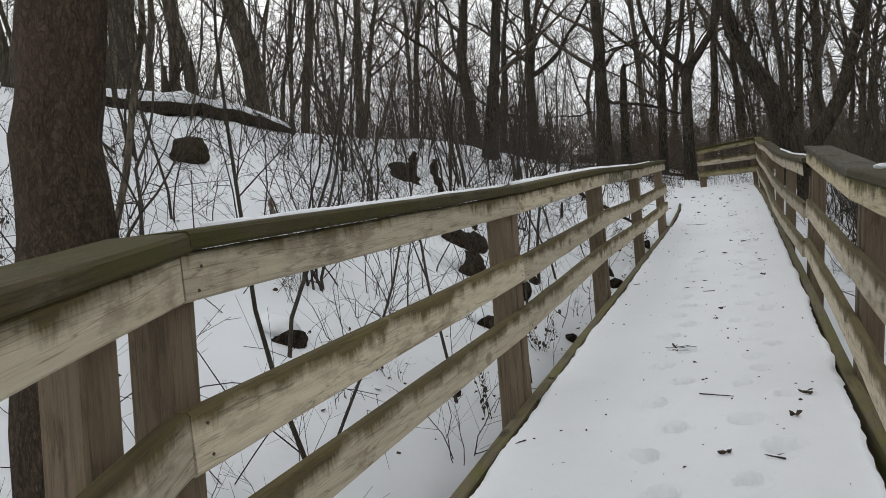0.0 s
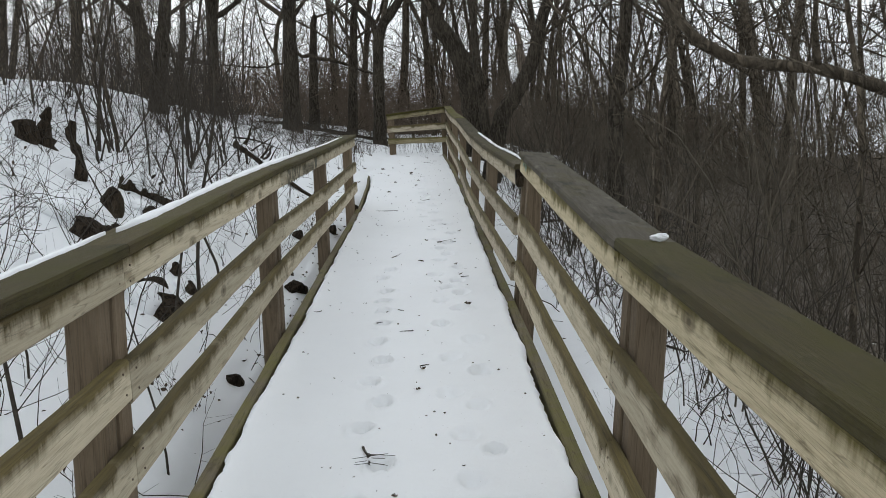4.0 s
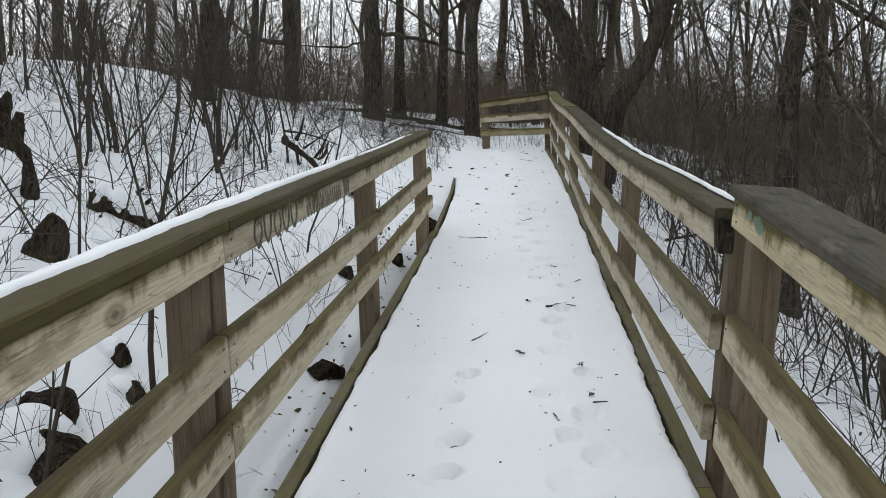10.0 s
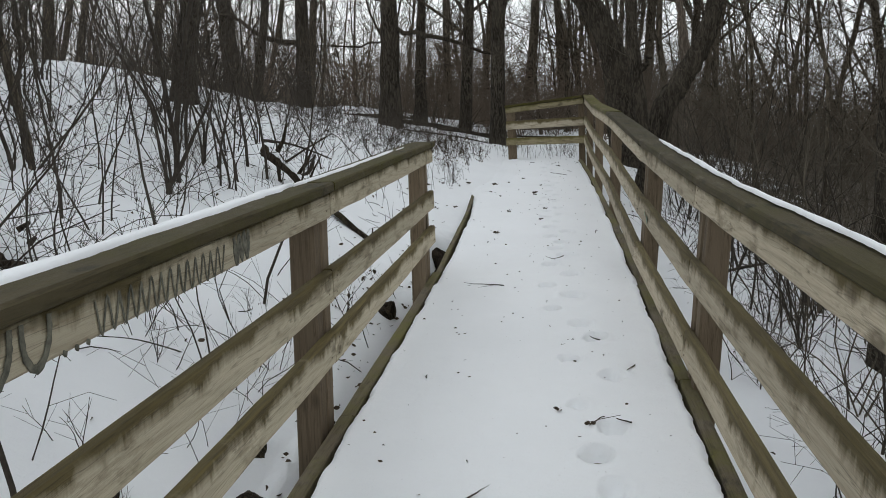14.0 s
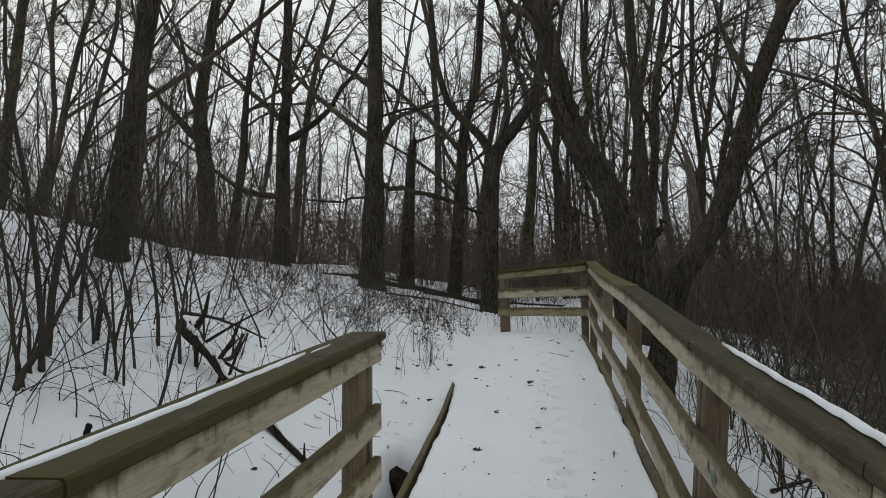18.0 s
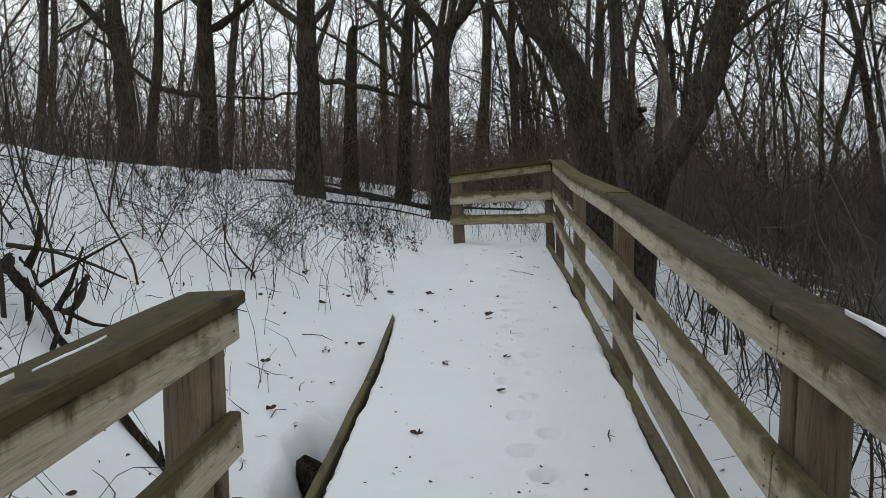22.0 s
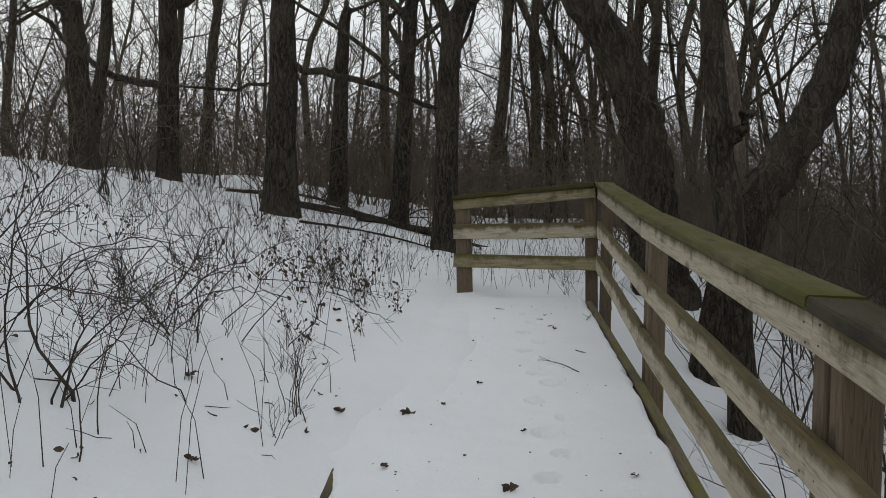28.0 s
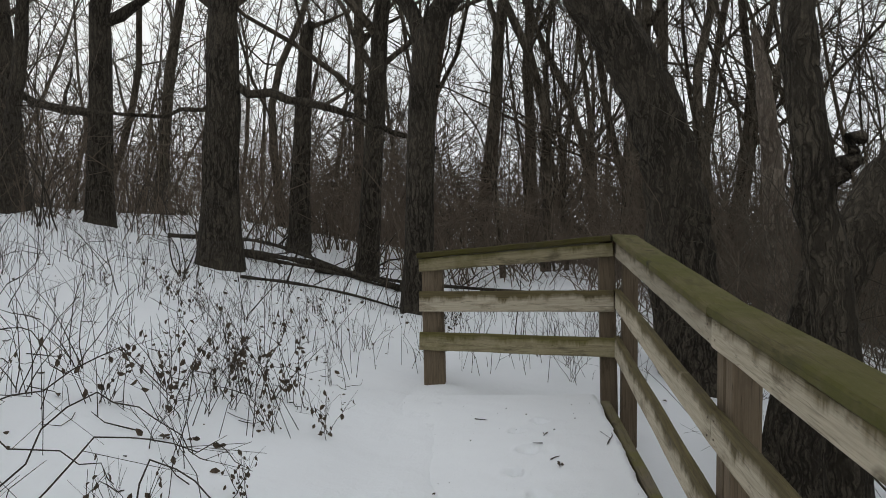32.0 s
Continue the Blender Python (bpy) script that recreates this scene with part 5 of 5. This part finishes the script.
def leaf_quads(c, d, size, V, Q):
    """A small curled leaf of four facets."""
    c, d = np.asarray(c, float), unit(d)
    s = unit(np.cross(d, RNG.normal(0, 1, 3)))
    n = np.cross(d, s)
    b = len(V)
    for f, w, k in ((0, 0.05, 0), (0.4, 0.32, 0.12), (0.75, 0.24, 0.05), (1.0, 0.02, -0.15)):
        m = c + d * f * size + n * k * size
        V += [m + s * w * size + n * 0.08 * size, m - s * w * size + n * 0.08 * size]
    for i in range(3):
        Q.append((b + 2 * i, b + 2 * i + 1, b + 2 * i + 3, b + 2 * i + 2))


def weed_proto(seed, h, stems, leaves, spread):
    global RNG
    RNG = np.random.default_rng(seed)
    lines, V, Q = [], [], []
    for _ in range(stems):
        a = RNG.uniform(0, 6.28)
        p = crooked((RNG.normal(0, 0.04), RNG.normal(0, 0.04), -0.04), (math.cos(a) * spread, math.sin(a) * spread, 1), h * RNG.uniform(0.6, 1.1), 6, 0.12, -0.03)
        r = np.linspace(0.0028, 0.0012, len(p))
        lines.append((p, r, 4, 0))
        sprout(p, r, 1, lines, 0.7, 4, 0.4, 0.15, 0.3, 0.001, -0.02)
        for _ in range(leaves):
            i = RNG.integers(2, len(p))
            leaf_quads(p[i] + RNG.normal(0, 0.02, 3), RNG.normal(0, 0.5, 3) + np.array([0, 0, -0.8]), RNG.uniform(0.018, 0.04), V, Q)
    v, q = tubes(lines)
    return mesh_of("stalk", v, q, M_TWIG), mesh_of("foliage", V, Q, M_LEAF) if leaves else None


WEEDS = [weed_proto(61, 0.42, 6, 5, 0.35), weed_proto(62, 0.5, 7, 7, 0.4), weed_proto(63, 0.32, 5, 6, 0.6), weed_proto(64, 0.45, 5, 0, 0.3), weed_proto(65, 0.3, 4, 0, 0.5)]


def weed(k, x, y, size):
    z = ground_z(x, y)
    ob = thing("dry_weed", "dry brown weed with curled dead leaves" if k < 3 else "dry leafless weed stalks in the snow", "weed", (x, y, z), "dry weeds")
    m = Matrix.Translation((x, y, z)) @ Matrix.Rotation(wr.uniform(0, 6.28), 4, "Z") @ Matrix.Scale(size, 4)
    part("stalk", WEEDS[k][0], None, ob, "", m)
    if WEEDS[k][1]:
        part("foliage", WEEDS[k][1], None, ob, "", m)


for x, y, k, s in ((-1.57, 15.3, 0, 1.0), (-1.42, 16.1, 1, 1.15), (-1.3, 16.15, 1, 1.0), (-0.98, 15.75, 2, 0.9), (-1.86, 15.2, 0, 1), (-1.75, 15.7, 1, 1), (-1.2, 15.5, 2, 0.8), (-2.1, 15.0, 3, 1.2), (-2.2, 15.6, 3, 1.2), (-1.1, 14.7, 2, 0.7), (-1.3, 14.2, 0, 0.8)):
    weed(k, x, y, s)
n = 0
while n < 80:
    x, y = -1.1 - wr.random() ** 1.3 * 2.6, wr.uniform(12.8, 18.5)
    if n % 4 == 0:
        x, y = wr.uniform(-2.4, 0.9), wr.uniform(17.9, 20)
    weed(wr.choice((0, 2, 3, 3, 3, 3, 4, 4, 4, 4)), x, y, wr.uniform(0.5, 1.0))
    n += 1
n = 0
while n < 60:
    x, y = wr.uniform(-4.5, -1.0), wr.uniform(-2, 9)
    weed(wr.choice((0, 3, 4, 4)), x, y, wr.uniform(0.5, 1.0))
    n += 1

lines = []
RNG = np.random.default_rng(640)
for _ in range(800):
    x, y = -0.95 - wr.random() * 4.5, wr.uniform(13.5, 21)
    if wr.random() < 0.25:
        x, y = wr.uniform(-0.9, 0.9), wr.uniform(17.7, 20.5)
    if wr.random() < 0.14:
        x, y = wr.uniform(-3.2, -1.1), wr.uniform(10.0, 13.5)
    h = wr.uniform(0.12, 0.65) * (0.5 + 0.5 * wr.random())
    z = ground_z(x, y)
    dx, dy = wr.gauss(0, 0.4), wr.gauss(0, 0.3)
    lines.append(([(x, y, z - 0.03), (x + dx * h * 0.4, y + dy * h * 0.4, z + h * 0.6), (x + dx * h * 1.2, y + dy * h * 1.2, z + h)], [wr.uniform(0.0014, 0.003), 0.0018, 0.001], 3, 0))
stuff("dry_stalks", "thin dry stalks standing out of the snow", lines, M_TWIG)

# ---- leaves and twigs on the deck ----


def oak_leaf(x, y, size, seed):
    global RNG
    RNG = np.random.default_rng(seed)
    V, Q = [], []
    for a in np.linspace(0, 6.28, 6)[:-1]:
        leaf_quads((0, 0, 0.004), (math.cos(a + seed), math.sin(a + seed), RNG.uniform(0.05, 0.5)), size * RNG.uniform(0.45, 0.85), V, Q)
    ob = new("fallen_leaf", mesh_of("fallen_leaf", V, Q, M_LEAF))
    set_under(ob, None, Matrix.Translation((x, y, snow_top(x, y) + 0.003)))
    return tagged(ob, "curled brown dead leaf lying on the snow", "leaf", "leaves on the deck")


def deck_twig(x, y, length, seed, forked=0):
    global RNG
    RNG = np.random.default_rng(seed)
    p = crooked((0, 0, 0), (math.cos(seed * 1.7), math.sin(seed * 1.7), 0), length, 6, 0.18, 0)
    p[:, 2] = p[:, 1] * SLOPE + 0.004
    r = np.linspace(0.006 if forked > 9 else 0.0035, 0.0018, len(p))
    lines = [(p, r, 5, 0)]
    if forked:
        sprout(p, r, 1, lines, 0.8, forked, 0.4, 0.1, 0.2, 0.0015, 0)
        for e in lines[1:]:
            e[0][:, 2] = e[0][:, 1] * SLOPE + 0.25 * np.abs(e[0][:, 2] - e[0][:, 1] * SLOPE) + 0.003
    v, q = tubes(lines)
    ob = new("twig", mesh_of("twig", v, q, M_TWIG))
    set_under(ob, None, Matrix.Translation((x, y, snow_top(x, y) + 0.001)))
    return tagged(ob, "thin dark twig lying on the trodden snow", "twig", "twigs on the deck")


LEAVES = ((0.43, -0.07, 0.05), (0.37, -0.37, 0.04), (0.12, -0.78, 0.04), (-0.04, 0.54, 0.02), (0.3, 0.38, 0.025), (-0.72, 0.33, 0.025), (0.05, 1.95, 0.028), (0.03, 1.64, 0.03), (0.34, 3.2, 0.035), (0.31, 4.55, 0.035), (0.33, 4.18, 0.03), (0.05, 4.75, 0.028), (0.2, 5.6, 0.03), (0.09, 5.75, 0.03),
          (0.03, 4.78, 0.03), (-0.35, 11.11, 0.045), (-0.4, 9.93, 0.05), (-0.01, 11.23, 0.04), (-0.5, 12.31, 0.035), (-0.64, 13.5, 0.06), (-0.04, 10.52, 0.045), (-0.42, 9.94, 0.025), (-0.31, 14.08, 0.035), (-0.08, 13.25, 0.03), (-0.41, 15.17, 0.03), (-0.13, 12.55, 0.06), (-0.64, 12.77, 0.04), (0.15, 15.56, 0.035), (0.35, 12.71, 0.03), (-0.47, 13.66, 0.025))
for k, (x, y, s) in enumerate(LEAVES):
    oak_leaf(x, y, s, k + 900)
TWIGS = ((-0.18, 0.99, 0.2, 14), (0.04, 1.99, 0.05, 0), (0.31, -0.85, 0.08, 0), (-0.63, -0.63, 0.05, 0), (0.0, -0.03, 0.16, 0), (-0.2, 4.99, 0.1, 1), (-0.23, 7.9, 0.24, 2), (0.14, 8.72, 0.14, 3), (0.33, 4.09, 0.06, 0), (-0.6, 3.84, 0.04, 0), (0.0, 2.66, 0.08, 0), (0.17, 3.97, 0.06, 0), (-0.22, 2.87, 0.04, 0), (0.29, 6.69, 0.09, 0), (-0.59, 3.28, 0.05, 0), (-0.1, 3.19, 0.05, 0),
         (0.21, 5.6, 0.09, 1), (0.35, 5.62, 0.07, 0), (0.42, 6.31, 0.08, 0), (0.27, 6.72, 0.08, 0), (-0.47, 6.16, 0.04, 0), (-0.11, 12.43, 0.08, 0), (0.02, 11.96, 0.1, 1), (0.17, 9.37, 0.03, 0), (0.24, 14.35, 0.34, 2), (-0.44, 15.21, 0.06, 0), (0.26, 14.93, 0.1, 1), (0.11, 15.65, 0.07, 0), (-0.05, 16.2, 0.06, 0), (0.11, 16.1, 0.07, 0), (-0.28, 16.41, 0.08, 0), (0.4, 15.9, 0.2, 1), (0.08, 15.9, 0.05, 0), (0.42, 9.9, 0.18, 1))
for k, (x, y, s, f) in enumerate(TWIGS):
    deck_twig(x, y, s, 40 + k, f)
# crumbs of bark, seeds and needles, and litter on the slope
V, Q = [], []
RNG = np.random.default_rng(612)
for _ in range(420):
    y = wr.uniform(-3.5, 16.8)
    x = wr.uniform(lerp_rows(y, LEFT_EDGE) + 0.05, lerp_rows(y, RIGHT_EDGE) - 0.05)
    leaf_quads((x, y, snow_top(x, y) + 0.002), RNG.normal(0, 1, 3) * np.array([1, 1, 0.1]), RNG.uniform(0.006, 0.018), V, Q)
tagged(new("crumbs", mesh_of("crumbs", V, Q, M_LEAF)), "dark crumbs of bark and seeds on snow", "litter", kind="stuff")
V, Q = [], []
for k in range(1750):
    if k > 1500:
        y = wr.uniform(3.5, 9.0)
        x = -0.8 - abs(wr.gauss(0, 0.2))
    elif wr.random() < 0.7:
        x, y = -1.0 - wr.random() ** 1.3 * 6, wr.uniform(-3, 21)
    else:
        x, y = 1.0 + wr.random() * 4, wr.uniform(-2, 18)
    leaf_quads((x, y, ground_z(x, y) + 0.008), RNG.normal(0, 1, 3) * np.array([1, 1, 0.25]), RNG.uniform(0.012, 0.045), V, Q)
lines = []
for _ in range(340):
    x, y = -0.95 - wr.random() ** 1.2 * 3.4, wr.uniform(9.3, 17)
    if wr.random() < 0.35:
        x, y = -1.0 - wr.random() * 3.5, wr.uniform(-2, 9.3)
    a, ln = wr.uniform(0, 6.28), wr.uniform(0.04, 0.22)
    pts = []
    for f in (0, 0.35, 0.7, 1):
        px, py = x + math.cos(a) * ln * f, y + math.sin(a) * ln * f
        a += wr.uniform(-0.35, 0.35)
        pts.append((px, py, ground_z(px, py) + 0.006 + 0.03 * f * wr.random()))
    r = wr.uniform(0.0014, 0.0032)
    lines.append((pts, [r, r, r * 0.8, r * 0.5], 4, 0))
stuff("twig_litter", "small broken twigs lying on the snow", lines, M_TWIG)
tagged(new("leaf_litter", mesh_of("leaf_litter", V, Q, M_LEAF)), "scattered dead leaves on the snowy slope", "litter", kind="stuff")
for k, (x, y) in enumerate(((-1.41, 15.07), (-1.3, 15.1), (-1.5, 15.0), (-1.15, 10.35), (-1.35, 11.0), (-0.95, 11.9), (-1.3, 12.4), (-0.95, 13.4), (-1.6, 13.2))):
    ob = oak_leaf(0, 0, 0.045, 700 + k)
    set_under(ob, None, Matrix.Translation(on(x, y, 0.01)))
    tagged(ob, "large curled brown dead leaf on snow", "leaf", "leaves on the slope")

# ---- snow on the caps, marker scrawl, paint ----


def cap_snow(rows, s, off, wide, y0, y1, thick, label, seed):
    ys = np.arange(y0, y1, 0.03)
    V, Q = [], []
    for j, y in enumerate(ys):
        x = lerp_rows(y, [r[:2] for r in rows])
        z = deck_z(y) + lerp_rows(y, [(r[0], r[2]) for r in rows])
        w = wide * (0.8 + 0.5 * noise.noise((y * 1.3, seed, 0)) + 0.35 * noise.noise((y * 7, seed, 0)) + 0.2 * noise.noise((y * 23, seed, 0)))
        w = max(w, 0.006) * min(1, (y - y0) / 0.3 + 0.05, (y1 - y) / 0.3 + 0.05)
        c = x + s * (off + 0.014 * noise.noise((y * 0.8, seed, 3)) + 0.009 * noise.noise((y * 4.3, seed, 5)) + 0.004 * noise.noise((y * 15, seed, 6)))
        for f, h in ((-1, -0.002), (-0.75, 0.55), (-0.2, 1.0), (0.4, 0.9), (0.85, 0.5), (1, -0.002)):
            V.append((c + f * w / 2, y, z + (h * thick * (1 + 0.3 * noise.noise((y * 5, seed, f))) if h > 0 else h)))
    for j in range(len(ys) - 1):
        for i in range(5):
            Q.append((j * 6 + i, j * 6 + i + 1, j * 6 + i + 7, j * 6 + i + 6))
    return tagged(new("cap_snow", mesh_of("cap_snow", V, Q, M_SNOW)), label, "snow", "snow strips on the rails")


cap_snow(LEFT, -1, 0.105, 0.06, 0.3, 5.6, 0.016, "thin strip of snow on the rail cap", 3)
cap_snow(LEFT, -1, 0.088, 0.034, 5.55, 7.5, 0.011, "melting strip of snow on the rail cap", 5)
cap_snow(LEFT, -1, 0.08, 0.016, 7.54, 7.85, 0.006, "melting lump of snow on the rail cap", 9)
cap_snow(LEFT, -1, 0.12, 0.03, -2.4, 0.3, 0.01, "frosting of snow on the rail cap", 6)
cap_snow(FAR_RIGHT, 1, 0.085, 0.03, 3.55, 8.0, 0.01, "uneven strip of snow on the rail cap", 8)
# old paint worn to scraps on boards of the railings


def paint_scrap(parent, x, y, h, wide, high, seed):
    bm = bmesh.new()
    ring = []
    for k in range(26):
        a = 6.283 * k / 26
        r = 1 + 0.55 * noise.noise((math.cos(a) * 1.4, math.sin(a) * 1.4, seed)) + 0.25 * noise.noise((math.cos(a) * 5, math.sin(a) * 5, seed))
        yy = y + math.cos(a) * r * wide / 2
        dz = math.sin(a) * r * high / 2
        ring.append(bm.verts.new((x + 0.11 * dz, yy, deck_z(yy) + h + dz)))
    face = bm.faces.new(ring)
    bmesh.ops.solidify(bm, geom=[face], thickness=0.003)
    part("paint_scrap", bm, M_TEAL, parent, "scrap of faded teal paint")


for k, (dy, dh, w, hh) in enumerate(((0.0, 0.01, 0.09, 0.05), (-0.1, -0.012, 0.07, 0.04), (0.09, 0.015, 0.05, 0.035), (-0.19, 0.0, 0.05, 0.025), (0.04, -0.035, 0.03, 0.015))):
    paint_scrap(railing_near_right, 0.7245, 3.05 + dy, 0.862 + dh, w, hh, 2.3 + k)
for k, (dy, dh, w, hh) in enumerate(((0.0, 0.0, 0.08, 0.05), (0.1, 0.02, 0.05, 0.03))):
    paint_scrap(railing_right, 0.6055, 7.6 + dy, 0.43 + dh, w, hh, 12.3 + k)


def scrawl(points, r, mat, name, x_in):
    p = smooth_line(points, len(points) * 5)
    w = np.stack([np.full(len(p), x_in), p[:, 0], p[:, 1]], 1)
    v, q = tubes([(w, np.full(len(w), r), 6, 0.12)])
    v[:, 0] = x_in + (v[:, 0] - x_in) * 0.12
    return part(name, mesh_of(name, v, q, mat), mat, railing_left)


def scrawl_z(y, f):
    return deck_z(y) + lerp_rows(y, [(r[0], r[2]) for r in LEFT]) - 0.05 - 0.085 * f


OVAL = ((0.5, -0.02), (0.12, 0.2), (0.05, 0.55), (0.3, 0.93), (0.62, 0.9), (0.85, 0.5), (0.72, 0.15), (0.45, 0.0))
CUP = ((0.0, 0.0), (0.03, 0.5), (0.25, 0.92), (0.55, 0.9), (0.78, 0.5), (0.82, 0.0))
y = 3.22
for shape in (OVAL, CUP, OVAL, CUP, CUP):
    scrawl([(y + a * 0.1, scrawl_z(y + a * 0.1, f), 0) for a, f in shape], 0.0085, M_INK, "marker_stroke", -0.7485)
    y += 0.115
for k in range(3):
    scrawl([(y, scrawl_z(y, 0.9), 0), (y + 0.012, scrawl_z(y, 0.95), 0)], 0.006, M_INK, "marker_dot", -0.746)
    y += 0.04
zig = []
while y < 4.62:
    zig += [(y, scrawl_z(y, 0.15), 0), (y + 0.022, scrawl_z(y, 0.92), 0)]
    y += 0.048
for k in range(0, len(zig) - 3, 4):
    scrawl(zig[k:k + 5], 0.0042, M_INK, "marker_stroke", -0.7475)
for k in range(3):
    ys = [4.66 + 0.02 * j for j in range(7)]
    scrawl([(yy, scrawl_z(yy, 0.05 + 0.16 * k + (0.5 if j % 2 else 0.0) + 0.05 * math.sin(7 * j + k)), 0) for j, yy in enumerate(ys)], 0.0115, M_INK, "marker_smudge", -0.7488)
bm = bmesh.new()
bmesh.ops.create_icosphere(bm, subdivisions=3, radius=1)
for vert in bm.verts:
    vert.co *= 1 + 0.35 * noise.noise(vert.co * 1.8)
lump = new("snow_lump", bpy.data.meshes.new("snow_lump"))
bm.to_mesh(lump.data)
bm.free()
lump.data.materials.append(M_SNOW)
set_under(lump, None, Matrix.Translation((0.83, 0.28, deck_z(0.28) + 0.884)) @ Matrix.Diagonal((0.03, 0.012, 0.012, 1)))
tagged(lump, "small lump of ice on the rail cap joint", "snow", "snow strips on the rails")
